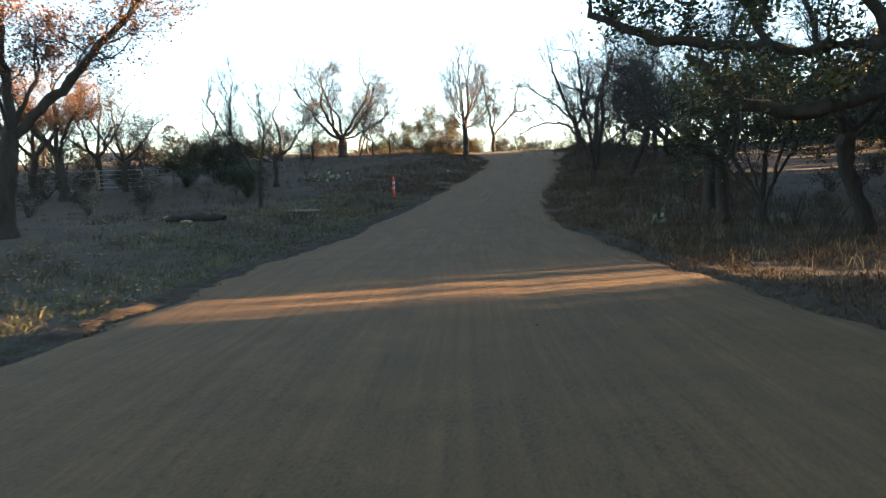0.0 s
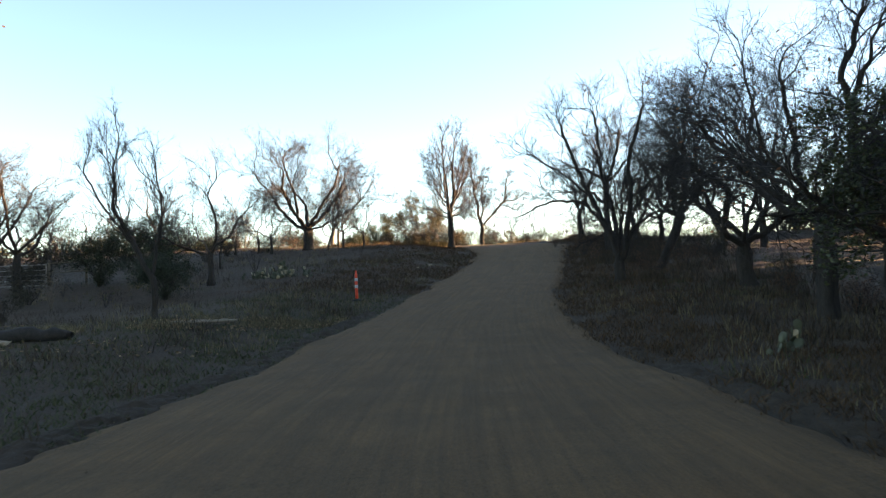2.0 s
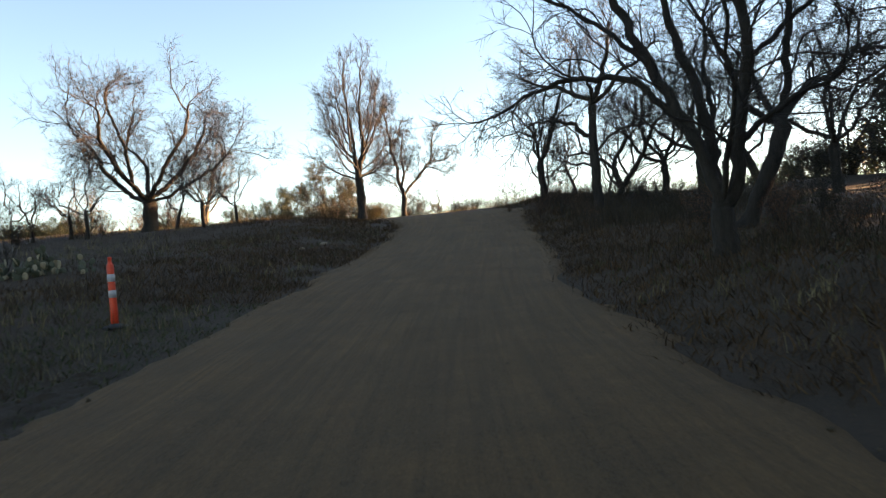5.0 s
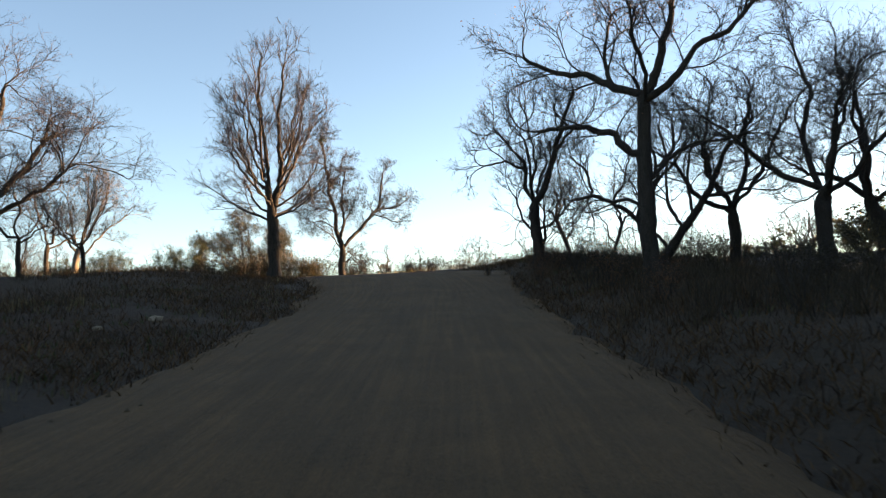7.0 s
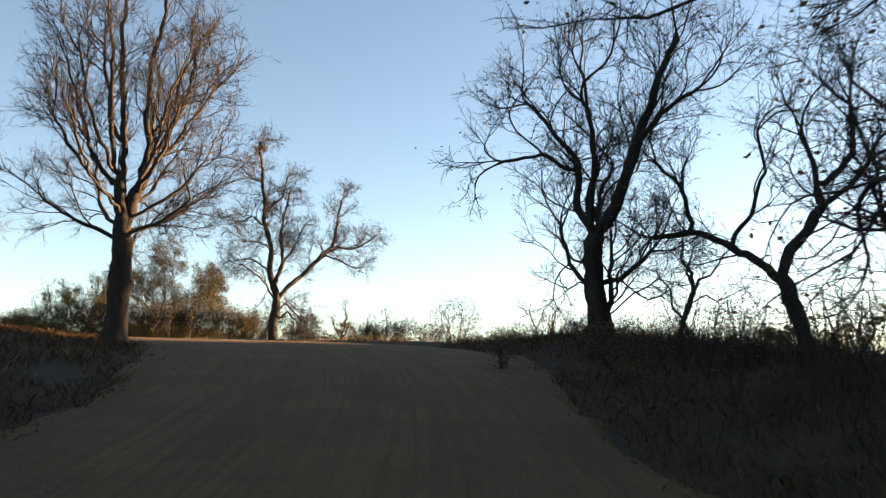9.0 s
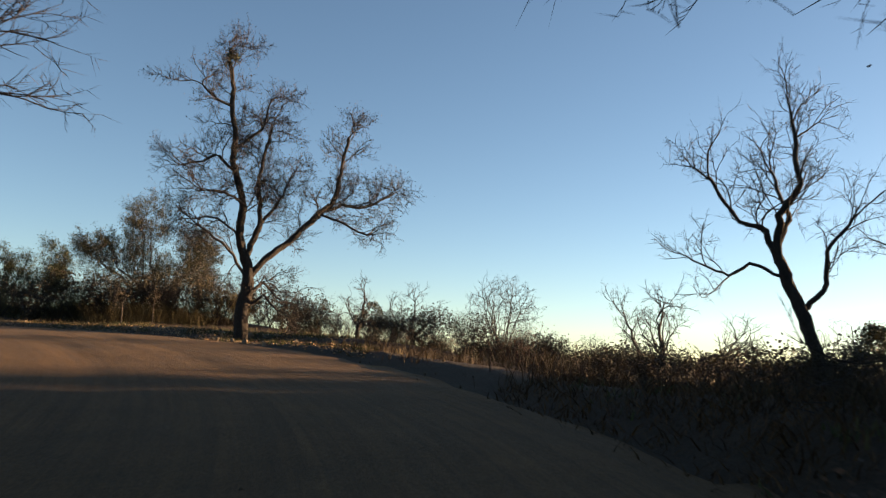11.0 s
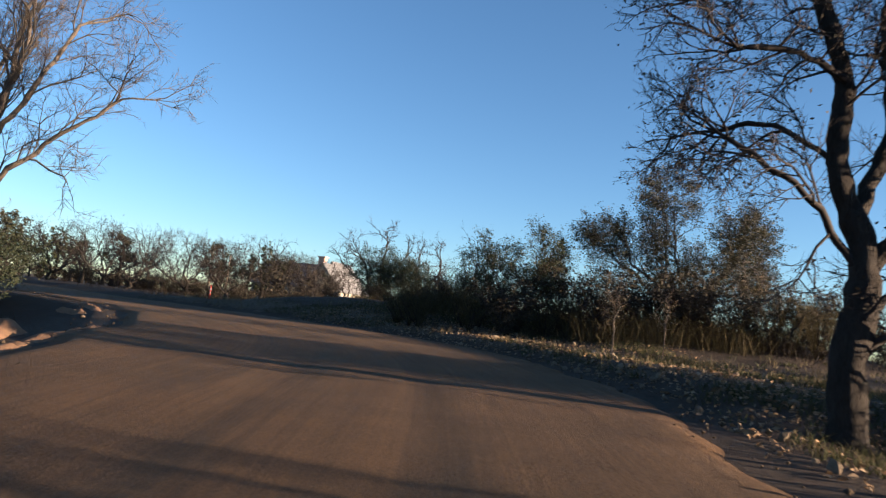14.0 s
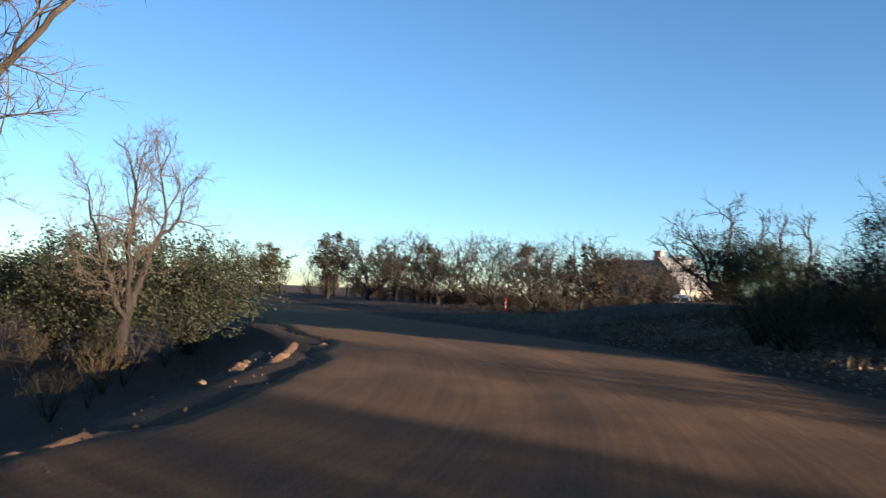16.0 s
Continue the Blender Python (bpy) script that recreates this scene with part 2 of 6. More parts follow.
def lathe(profile, sides=16, centre=(0, 0, 0)):
    """A turned form from (radius, height) pairs."""
    bm = bmesh.new()
    rings = []
    for r, z in profile:
        rings.append([bm.verts.new((centre[0] + r * math.cos(2 * math.pi * i / sides), centre[1] + r * math.sin(2 * math.pi * i / sides), centre[2] + z)) for i in range(sides)])
    for a, b in zip(rings, rings[1:]):
        for i in range(sides):
            bm.faces.new((a[i], a[(i + 1) % sides], b[(i + 1) % sides], b[i]))
    bm.faces.new(rings[0][::-1])
    bm.faces.new(rings[-1])
    for f in bm.faces:
        f.smooth = len(f.verts) == 4
    return bm


def tube(points, radii, sides, rough=0.0, g=None):
    """Rings along a line: vertices and quads."""
    p, r = np.asarray(points, float), np.asarray(radii, float)
    t = np.gradient(p, axis=0)
    t /= np.linalg.norm(t, axis=1)[:, None] + 1e-9
    ref = np.array((1.0, 0, 0)) if abs(t[0, 0]) < 0.6 else np.array((0, 1.0, 0))
    u = np.cross(t, ref)
    u /= np.linalg.norm(u, axis=1)[:, None] + 1e-9
    v = np.cross(t, u)
    a = np.arange(sides) * 2 * np.pi / sides
    ring = np.cos(a)[None, :, None] * u[:, None] + np.sin(a)[None, :, None] * v[:, None]
    q = np.ones((len(p), sides))
    if rough:
        q += rough * g.normal(size=(1, sides)) + rough * g.normal(size=(len(p), sides))
    verts = (p[:, None] + (r[:, None] * q)[:, :, None] * ring).reshape(-1, 3)
    i = np.arange(len(p) - 1)[:, None] * sides
    j = np.arange(sides)[None]
    k = (j + 1) % sides
    faces = np.stack((i + j, i + k, i + sides + k, i + sides + j), -1).reshape(-1, 4)
    return verts, faces


def joined(pieces):
    """Joins (verts, faces) pairs into one pair."""
    vs, fs, n = [], [], 0
    for v, f in pieces:
        vs.append(v)
        fs.append(np.asarray(f) + n)
        n += len(v)
    return np.concatenate(vs), np.concatenate(fs)


# ---- the lie of the land ----
PROFILE_Y = (-60, 0, 20, 24, 27, 30, 33.4, 36.6, 39.7, 43, 46.4, 49.6, 52.5, 58, 63.3, 66, 68.5, 70.7, 75.2, 79.6, 83.5, 92, 105, 130, 220, 900)
PROFILE_Z = (0.1, 0, 0.02, 0.06, 0.16, 0.31, 0.49, 0.68, 0.9, 1.22, 1.55, 1.84, 2.13, 2.72, 3.46, 3.86, 4.14, 4.33, 4.62, 4.85, 5.05, 5.25, 5.35, 5.3, 4.0, 2.0)
fine_y = np.arange(-60, 901, 0.5)
fine_z = np.interp(fine_y, PROFILE_Y, PROFILE_Z)
kernel = np.hanning(11)
fine_z = np.convolve(np.pad(fine_z, 5, "edge"), kernel / kernel.sum(), "valid")

# centre line of the dirt road: x, y, half width
ROAD = [(-0.4, -60, 4.2), (-0.3, -30, 4.2), (-0.2, 0, 4.1), (0.0, 10, 3.8), (0.15, 18, 3.6), (0.9, 30, 3.1), (2.3, 40, 2.9), (3.9, 48, 2.8), (5.6, 57, 2.8),
        (6.6, 63, 3.0), (6.7, 69, 3.6), (5.2, 75.5, 3.9), (2.2, 82, 3.9), (-2.0, 88.7, 4.2), (-7.2, 93.6, 4.2), (-14.5, 97.4, 3.6), (-28, 100.6, 2.9), (-46, 106, 2.6), (-75, 116, 2.6), (-130, 128, 2.6)]


def catmull(points, step):
    p = np.array(points, float)
    p = np.vstack((2 * p[0] - p[1], p, 2 * p[-1] - p[-2]))
    rows = []
    for i in range(1, len(p) - 2):
        n = max(2, int(np.linalg.norm(p[i + 1, :2] - p[i, :2]) / step))
        t = np.linspace(0, 1, n, endpoint=False)[:, None]
        rows.append(0.5 * (2 * p[i] + (p[i + 1] - p[i - 1]) * t + (2 * p[i - 1] - 5 * p[i] + 4 * p[i + 1] - p[i + 2]) * t ** 2
                           + (3 * p[i] - p[i - 1] - 3 * p[i + 1] + p[i + 2]) * t ** 3))
    return np.vstack(rows)


LINE = catmull(ROAD, 0.5)
LINE_T = np.gradient(LINE[:, :2], axis=0)
LINE_T /= np.linalg.norm(LINE_T, axis=1)[:, None]
LINE_N = np.stack((LINE_T[:, 1], -LINE_T[:, 0]), 1)      # to the right of the way


def road_side(x, y):
    """How far outside the road's edge a place lies (negative on the road), and +1 on its right, -1 on its left."""
    x, y = np.atleast_1d(x).astype(float), np.atleast_1d(y).astype(float)
    d, s = np.empty(len(x)), np.empty(len(x))
    for a in range(0, len(x), 4000):
        dx, dy = x[a:a + 4000, None] - LINE[None, :, 0], y[a:a + 4000, None] - LINE[None, :, 1]
        q = np.hypot(dx, dy) - LINE[None, :, 2]
        i = q.argmin(1)
        j = np.arange(len(i))
        d[a:a + 4000] = q[j, i]
        s[a:a + 4000] = np.sign(dx[j, i] * LINE_N[i, 0] + dy[j, i] * LINE_N[i, 1])
    return d, s


def smooth01(v):
    v = np.clip(v, 0, 1)
    return v * v * (3 - 2 * v)


# smooth lattice noise, for lumps in the ground
LATTICE = np.random.default_rng(3).random((128, 128))


def lump(x, y, size):
    u, v = np.asarray(x) / size + 500, np.asarray(y) / size + 500
    i, j = np.floor(u).astype(int), np.floor(v).astype(int)
    a, b = smooth01(u - i), smooth01(v - j)
    L = LATTICE
    return (L[i % 128, j % 128] * (1 - a) * (1 - b) + L[(i + 1) % 128, j % 128] * a * (1 - b)
            + L[i % 128, (j + 1) % 128] * (1 - a) * b + L[(i + 1) % 128, (j + 1) % 128] * a * b) - 0.5


def height(x, y, lumps=True):
    x, y = np.atleast_1d(x).astype(float), np.atleast_1d(y).astype(float)
    d, s = road_side(x, y)
    z = np.interp(y, fine_y, fine_z)
    left, right = s < 0, s > 0
    z += np.where(left, 0.5 * smooth01(d / 5) * smooth01((y - 12) / 14) * (1 - smooth01((y - 78) / 8)), 0)
    z += np.where(right, 0.5 * smooth01(d / 3.0) * smooth01((y - 18) / 18) * (1 - smooth01((y - 67) / 8)), 0)
    z += np.where(right, 0.2 * smooth01(d / 1.2) * (1 - smooth01((d - 1.6) / 2.5)) * smooth01((y - 64) / 5) * (1 - smooth01((y - 80) / 6)), 0)   # low berm outside the crest
    z += np.where(right, 0.27 * smooth01((d - 0.3) / 1.1) * smooth01((y - 86) / 4), 0)            # raised shelf of rubble outside the bend
    z += np.where(right, 0.1 * smooth01((d - 1.2) / 5) * smooth01((y - 87) / 4), 0)
    z -= np.where(right, 0.35 * smooth01((d - 0.9) / 2.5) * smooth01((y - 76) / 5) * (1 - smooth01((y - 87) / 4)), 0)   # falling verge round the big tree
    z += 0.95 * smooth01((y - 99) / 12) * (1 - smooth01((x - 1) / 9)) * smooth01((x + 24) / 8) * smooth01(d / 5)
    z -= 2.3 * smooth01((x - 9.5) / 16) * smooth01((y - 70) / 9)                                # the land falls away east of the bend
    z += 0.6 * smooth01((x - 18) / 40) * (1 - smooth01((y - 50) / 30))                           # wooded rise on the east
    z += np.where(left, -0.75 * smooth01((d - 0.5) / 2.6) * smooth01((-4 - x) / 4) * smooth01((x + 40) / 12) * smooth01((y - 80) / 5) * (1 - smooth01((y - 94) / 5)), 0)  # hollow inside the bend
    far = smooth01((d - 0.2) / 3)
    z += far * (0.55 * lump(x, y, 13) * smooth01(d / 12) + 0.16 * lump(x, y, 3.1) + 0.05 * lump(x, y, 0.9))
    z += 5.0 * lump(x, y, 140) * smooth01((d - 60) / 120)
    return z


def ground_at(x, y):
    return float(height(x, y)[0])


def spaced(lo, dense_lo, dense_hi, hi, step, grow=1.12):
    a = list(np.arange(dense_lo, dense_hi, step))
    s, v = step, a[-1]
    while v < hi:
        s *= grow
        v += s
        a.append(v)
    s, v, b = step, dense_lo, []
    while v > lo:
        s *= grow
        v -= s
        b.append(v)
    return np.array(b[::-1] + a)


gx, gy = spaced(-2500, -16, 16, 2500, 0.45), spaced(-900, -4, 106, 3000, 0.45)
GX, GY = np.meshgrid(gx, gy)
gz = height(GX.ravel(), GY.ravel())
nx = len(gx)
i0 = (np.arange(len(gy) - 1)[:, None] * nx + np.arange(nx - 1)[None]).ravel()
ground = new("ground", mesh_from("ground", np.stack((GX.ravel(), GY.ravel(), gz), 1), np.stack((i0, i0 + 1, i0 + nx + 1, i0 + nx), 1), M_GROUND, True))
tagged(ground, "winter pasture of dark soil, low weeds and straw", "ground", kind="structure")

# the road: a crowned sheet of dirt with an uneven edge and faint wheel tracks
cols = np.linspace(-1.14, 1.14, 41)
sel = LINE[:, 1] < 130
rl, rn = LINE[sel], LINE_N[sel]
along = np.concatenate(([0], np.cumsum(np.linalg.norm(np.diff(rl[:, :2], axis=0), axis=1))))
edge = rl[:, 2][:, None] * cols[None] 
rx, ry = rl[:, 0][:, None] + rn[:, 0][:, None] * edge, rl[:, 1][:, None] + rn[:, 1][:, None] * edge
rz = height(rx.ravel(), ry.ravel()).reshape(rx.shape)
inside = rl[:, 2][:, None] * (1 - np.abs(cols)[None]) + 0.5 * lump(rx, ry, 2.6) + 0.35 * lump(rx, ry, 0.6)
track = np.exp(-((np.abs(edge - 0.2) - 0.85) / 0.28) ** 2)
rz = rz + 0.07 * smooth01(inside / 0.5 + 0.6) - 0.12 * smooth01(-inside / 0.3 - 0.2) - 0.01 - 0.014 * track + 0.03 * lump(rx, ry, 1.1) + 0.014 * lump(rx, ry, 0.45)
uv = np.stack((edge.ravel(), np.broadcast_to(along[:, None], edge.shape).ravel()), 1)
nc = len(cols)
i0 = (np.arange(len(rl) - 1)[:, None] * nc + np.arange(nc - 1)[None]).ravel()
road = new("road", mesh_from("road", np.stack((rx.ravel(), ry.ravel(), rz.ravel()), 1), np.stack((i0, i0 + 1, i0 + nc + 1, i0 + nc), 1), M_ROAD, True, uv))
tagged(road, "graded tan dirt road with faint wheel tracks", "road", kind="structure")

# ---- trees ----
def resample(points, step):
    p = np.array(points, float)
    seg = np.linalg.norm(np.diff(p, axis=0), axis=1)
    s = np.concatenate(([0], np.cumsum(seg)))
    n = max(2, int(round(s[-1] / step)) + 1)
    t = np.linspace(0, s[-1], n)
    return np.stack([np.interp(t, s, p[:, k]) for k in range(3)], 1)


def grow(seed, limbs, blobs, count, step=0.28, kill=0.5, reach=2.2, rise=0.06, gnarl=0.35, rounds=90, limb_r=None):
    """A branching skeleton: limbs are given lines (the first is the trunk), and branches grow from them towards points strewn in the crown's blobs
    (centre x, y, z, radii x, y, z). Returns node places and parents."""
    g = np.random.default_rng(seed)
    pos, par, girth = [], [], []
    limb_r = limb_r or {}
    for n, line in enumerate(limbs):
        p = resample(line, step)
        p[1:] += g.normal(0, 0.10 * step, (len(p) - 1, 3)) * (1 if n == 0 else 1.2)
        if n == 0:
            last = -1
        else:
            q = np.array(pos)
            last = int(np.linalg.norm(q - p[0], axis=1).argmin())
            p = p[1:]
        for j, k in enumerate(p):
            girth.append(limb_r.get(n, 0.0) * (1 - 0.6 * j / len(p)))
            pos.append(k)
            par.append(last)
            last = len(pos) - 1
    vol = np.array([b[3] * b[4] * b[5] for b in blobs]) ** 0.8
    num = np.maximum(8, (count * vol / vol.sum()).astype(int))
    A = []
    for b, m in zip(blobs, num):
        d = g.normal(size=(m, 3))
        d /= np.linalg.norm(d, axis=1)[:, None]
        A.append(np.array(b[:3]) + d * (g.random(m) ** 0.45)[:, None] * np.array(b[3:]))
    A = np.vstack(A)
    P = np.zeros((20000, 3))
    n = len(pos)
    P[:n] = pos
    near = np.zeros(len(A), int)
    best = np.full(len(A), 1e9)
    kids = np.zeros(20000, int)
    fresh = np.arange(n)
    for k in range(rounds):
        if not len(A) or not len(fresh):
            break
        F = P[fresh]
        d = (F * F).sum(1)[None] - 2 * A @ F.T
        m = d.argmin(1)
        dm = np.linalg.norm(A - F[m], axis=1)
        upd = dm < best
        best[upd], near[upd] = dm[upd], fresh[m[upd]]
        keep = best > kill
        A, best, near = A[keep], best[keep], near[keep]
        act = (best < reach * (3.0 if k < 12 else 1.0)) & (kids[near] < 3)
        if not act.any():
            break
        way = np.zeros((n, 3))
        w = A[act] - P[near[act]]
        np.add.at(way, near[act], w / (np.linalg.norm(w, axis=1)[:, None] + 1e-6))
        src = np.unique(near[act])
        v = way[src] / (np.linalg.norm(way[src], axis=1)[:, None] + 1e-6)
        v += g.normal(0, gnarl, v.shape) + np.array((0, 0, rise))
        v /= np.linalg.norm(v, axis=1)[:, None]
        q = P[src] + v * step * g.uniform(0.75, 1.2, (len(v), 1))
        m = len(q)
        if n + m > 19000:
            break
        P[n:n + m] = q
        kids[src] += 1
        par.extend(src.tolist())
        fresh = np.arange(n, n + m)
        n += m
    return P[:n].copy(), np.array(par), np.pad(np.array(girth), (0, n - len(girth)))


def unit(v):
    return v / (np.linalg.norm(v, axis=-1, keepdims=True) + 1e-9)


def ramify(seed, limbs, sizes, step=0.2, crook=0.17, rise=0.06, angle=46.0, gap=0.37, bare=0.2, limb_r=None, sprouts=0.0, fork=2):
    """A branching skeleton: limbs are given lines (the first is the trunk); each order of branches leaves the one before it at an angle,
    wanders as it goes and is about as long as sizes say. Returns node places, parents and least radii."""
    g = np.random.default_rng(seed)
    limb_r = limb_r or {}
    pos, par, girth, chains = [], [], [], []
    for n, line in enumerate(limbs):
        p = resample(line, step)
        k = np.cumsum(g.normal(0, 0.16 * step, p.shape), 0) * (0.5 if n == 0 else 1.0)
        p += k - k[0] - (k[-1] - k[0]) * np.linspace(0, 1, len(p))[:, None]
        last = -1
        if n:
            last = int(np.linalg.norm(np.array(pos) - p[0], axis=1).argmin())
            p = p[1:]
        idx = []
        for j, k in enumerate(p):
            girth.append(limb_r.get(n, 0.0) * (1 - 0.6 * j / len(p)))
            pos.append(k)
            par.append(last)
            last = len(pos) - 1
            idx.append(last)
        if n or sprouts:
            chains.append((np.array(idx), sprouts if n == 0 else 1.0))
    P, par = [np.array(pos)], [np.array(par)]
    total = len(pos)
    for order, size in enumerate(sizes):
        allp, allr = np.concatenate(P), np.concatenate(par)
        st, dr, ln = [], [], []
        for idx, share in chains:
            way = unit(allp[idx] - allp[allr[idx]])
            m = len(idx)
            along = np.arange(m) / max(1, m - 1)
            room = (along > (bare if order == 0 else 0.12)) & (g.random(m) < share * step / gap * (1.0 if order == 0 else 1.25))
            side = unit(np.cross(way, g.normal(size=(m, 3))))
            a = np.radians(angle + g.normal(0, 13, m))[:, None]
            out = unit(allp[idx] - np.array((*allp[chains[0][0][0], :2], 0.35 * allp[:, 2].max())))
            d = unit(way * np.cos(a) + side * np.sin(a) + 0.35 * out)
            L = size * g.uniform(0.45, 1.25, m) * (1.1 - 0.5 * along)
            st.append(idx[room]), dr.append(d[room]), ln.append(L[room])
            for q in range(fork if share >= 1 else 0):
                a = math.radians(g.uniform(10, 38))
                d = way[-1] * math.cos(a) + unit(np.cross(way[-1], g.normal(size=3))) * math.sin(a)
                st.append(idx[-1:]), dr.append(d[None]), ln.append(np.array([size * g.uniform(0.6, 1.1)]))
        st, dr, ln = np.concatenate(st), np.concatenate(dr), np.concatenate(ln)
        s = step * (1.0, 0.95, 0.9, 0.8)[min(order, 3)]
        steps = np.maximum(2, (ln / s).astype(int))
        at, place, bend = st.copy(), allp[st].copy(), np.zeros_like(dr)
        grown = [[] for _ in st]
        for k in range(int(steps.max())):
            live = np.where(steps > k)[0]
            if total + len(live) > 30000:
                break
            bend[live] = 0.55 * bend[live] + g.normal(0, crook, (len(live), 3))
            dr[live] = unit(dr[live] + bend[live] + np.array((0, 0, rise)))
            place[live] = place[live] + dr[live] * s * g.uniform(0.8, 1.2, (len(live), 1))
            P.append(place[live].copy()), par.append(at[live].copy())
            at[live] = np.arange(total, total + len(live))
            for i, node in zip(live, at[live]):
                grown[i].append(node)
            total += len(live)
        chains = [(np.array(c), 1.0) for c in grown if len(c) > 1]
    P, par = np.concatenate(P), np.concatenate(par)
    return P, par, np.pad(np.array(girth), (0, len(P) - len(girth)))


def wood(P, par, base_r, tip_r, seed, twigs=1.0, twig_len=0.3, split=0.3, droop=0.0, girth=None):
    """Tubes round a skeleton: the trunk and limbs, and apart from them the thin branches with their twigs. Also gives the outer nodes."""
    g = np.random.default_rng(seed + 900)
    n = len(P)
    kids = [[] for _ in range(n)]
    for i in range(1, n):
        kids[par[i]].append(i)
    tips = sum(1 for k in kids if not k)
    e = math.log(max(tips, 4)) / math.log(base_r / tip_r)
    r = np.zeros(n)
    for i in range(n - 1, -1, -1):
        r[i] = (sum(r[k] ** e for k in kids[i])) ** (1 / e) if kids[i] else tip_r
    r = np.maximum(base_r * (r / base_r) ** 1.08, tip_r * 0.85)
    if girth is not None:
        r = np.maximum(r, girth)
    r[:3] *= (1.45, 1.15, 1.05)
    thick, thin = [], []
    starts = [(0, [])]
    while starts:
        i, head = starts.pop()
        chain = list(head) + [i]
        while kids[i]:
            ks = sorted(kids[i], key=lambda k: -r[k])
            for o in ks[1:]:
                starts.append((o, [i]))
            i = ks[0]
            chain.append(i)
        rr = r[chain].copy()
        if head:
            rr[0] = rr[1] * 1.15
        if len(chain) < 2:
            continue
        rr[-1] *= 0.4
        big = rr[0]
        sides = 12 if big > 0.12 else 7 if big > 0.06 else 4 if big > 0.03 else 3
        (thick if big > split * base_r else thin).append(tube(P[chain], rr, sides, 0.09 if sides > 4 else 0.0, g))
    fine = np.where(r < tip_r * 4.0)[0]
    thin = [(v, np.concatenate((f[:, (0, 1, 2)], f[:, (0, 2, 3)]))) for v, f in thin]
    P_out = P[fine]
    if twigs > 0:
        m = int(len(fine) * twigs)
        at = g.choice(fine, m)
        up = P[at] - P[par[at]]
        up /= np.linalg.norm(up, axis=1)[:, None] + 1e-6
        d1 = up * 0.7 + g.normal(0, 0.6, (m, 3)) + np.array((0, 0, 0.15 - droop))
        d1 /= np.linalg.norm(d1, axis=1)[:, None]
        ln = twig_len * g.uniform(0.5, 1.5, (m, 1))
        a, b = P[at], P[at] + d1 * ln
        heads, ends, width = [a], [b], [np.full((m, 1), tip_r * 0.8)]
        for share in (0.2, 0.4, 0.6, 0.75, 0.9):
            d2 = d1 * 0.8 + g.normal(0, 0.55, (m, 3))
            d2 /= np.linalg.norm(d2, axis=1)[:, None]
            heads.append(a + d1 * ln * share)
            ends.append(heads[-1] + d2 * ln * g.uniform(0.35, 0.8, (m, 1)))
            width.append(np.full((m, 1), tip_r * 0.6))
        a, b, t = np.vstack(heads), np.vstack(ends), np.vstack(width)
        w = np.cross(b - a, g.normal(size=a.shape))
        w /= np.linalg.norm(w, axis=1)[:, None] + 1e-6
        w2 = np.cross((b - a) / (np.linalg.norm(b - a, axis=1)[:, None] + 1e-6), w)
        V = np.stack([a + w * t, a - w * t * 0.6 + w2 * t * 0.8, a - w * t * 0.6 - w2 * t * 0.8, b], 1)
        tri = np.array([(0, 1, 3), (0, 3, 2)])
        thin.append((V.reshape(-1, 3), (np.arange(len(a))[:, None, None] * 4 + tri[None]).reshape(-1, 3)))
        P_out = np.vstack((b, P_out))
    return joined(thick), joined(thin), P_out


def leaf_cloud(P, count, size, seed, spread=0.16, flat=0.5):
    """Small pointed leaves, each folded along its rib, strewn round the given places."""
    g = np.random.default_rng(seed + 77)
    c = P[g.integers(0, len(P), count)] + g.normal(0, spread, (count, 3))
    a = g.normal(size=(count, 3))
    a[:, 2] *= flat
    a /= np.linalg.norm(a, axis=1)[:, None]
    b = np.cross(a, g.normal(size=(count, 3)))
    b /= np.linalg.norm(b, axis=1)[:, None] + 1e-6
    nrm = np.cross(a, b)
    s = size * g.uniform(0.6, 1.35, (count, 1))
    V = np.stack([c - a * s * 0.6, c + b * s * 0.34 + nrm * s * 0.12, c + a * s * 0.6, c - b * s * 0.34 + nrm * s * 0.12], 1).reshape(-1, 3)
    q = np.array([(0, 1, 2), (0, 2, 3)])
    return V, (np.arange(count)[:, None, None] * 4 + q[None]).reshape(-1, 3)


def tree_meshes(seed, limbs, blobs, count, base_r, tip_r=0.0095, step=0.28, kill=0.5, reach=2.2, rise=0.1, gnarl=0.24, twigs=1.0, twig_len=0.3,
                bark=None, twig=None, leaves=0, leaf_size=0.07, leaf=None, leaf_spread=0.16, droop=0.0, limb_r=None, sizes=None, **form):
    """The meshes of a tree: crown branches fill the blobs, or, where sizes are given, ramify from the limbs."""
    if sizes:
        P, par, girth = ramify(seed, limbs, sizes, step, rise=rise, limb_r=limb_r, **form)
    else:
        P, par, girth = grow(seed, limbs, blobs, count, step, kill, reach, rise, gnarl, limb_r=limb_r)
    thick, thin, ends = wood(P, par, base_r, tip_r, seed, twigs, twig_len, droop=droop, girth=girth)
    made = [("trunk", mesh_from("trunk", *thick, bark or M_BARK, True)), ("crown", mesh_from("crown", *thin, twig or M_TWIG, True))]
    if leaves:
        made.append(("foliage", mesh_from("foliage", *leaf_cloud(ends, leaves, leaf_size, seed, leaf_spread), leaf or M_LIVE)))
    return made


def plant(name, meshes, x, y, label, category="tree", group="", turn=0.0, scale=1.0, sink=0.06, stretch=None):
    """Stands a tree on the ground."""
    t = thing(name, (x, y, ground_at(x, y) - sink * scale), label, category, group, "", turn, scale)
    if stretch:
        t.scale = stretch
    for n, me in meshes:
        part(n, me, t)
    return t


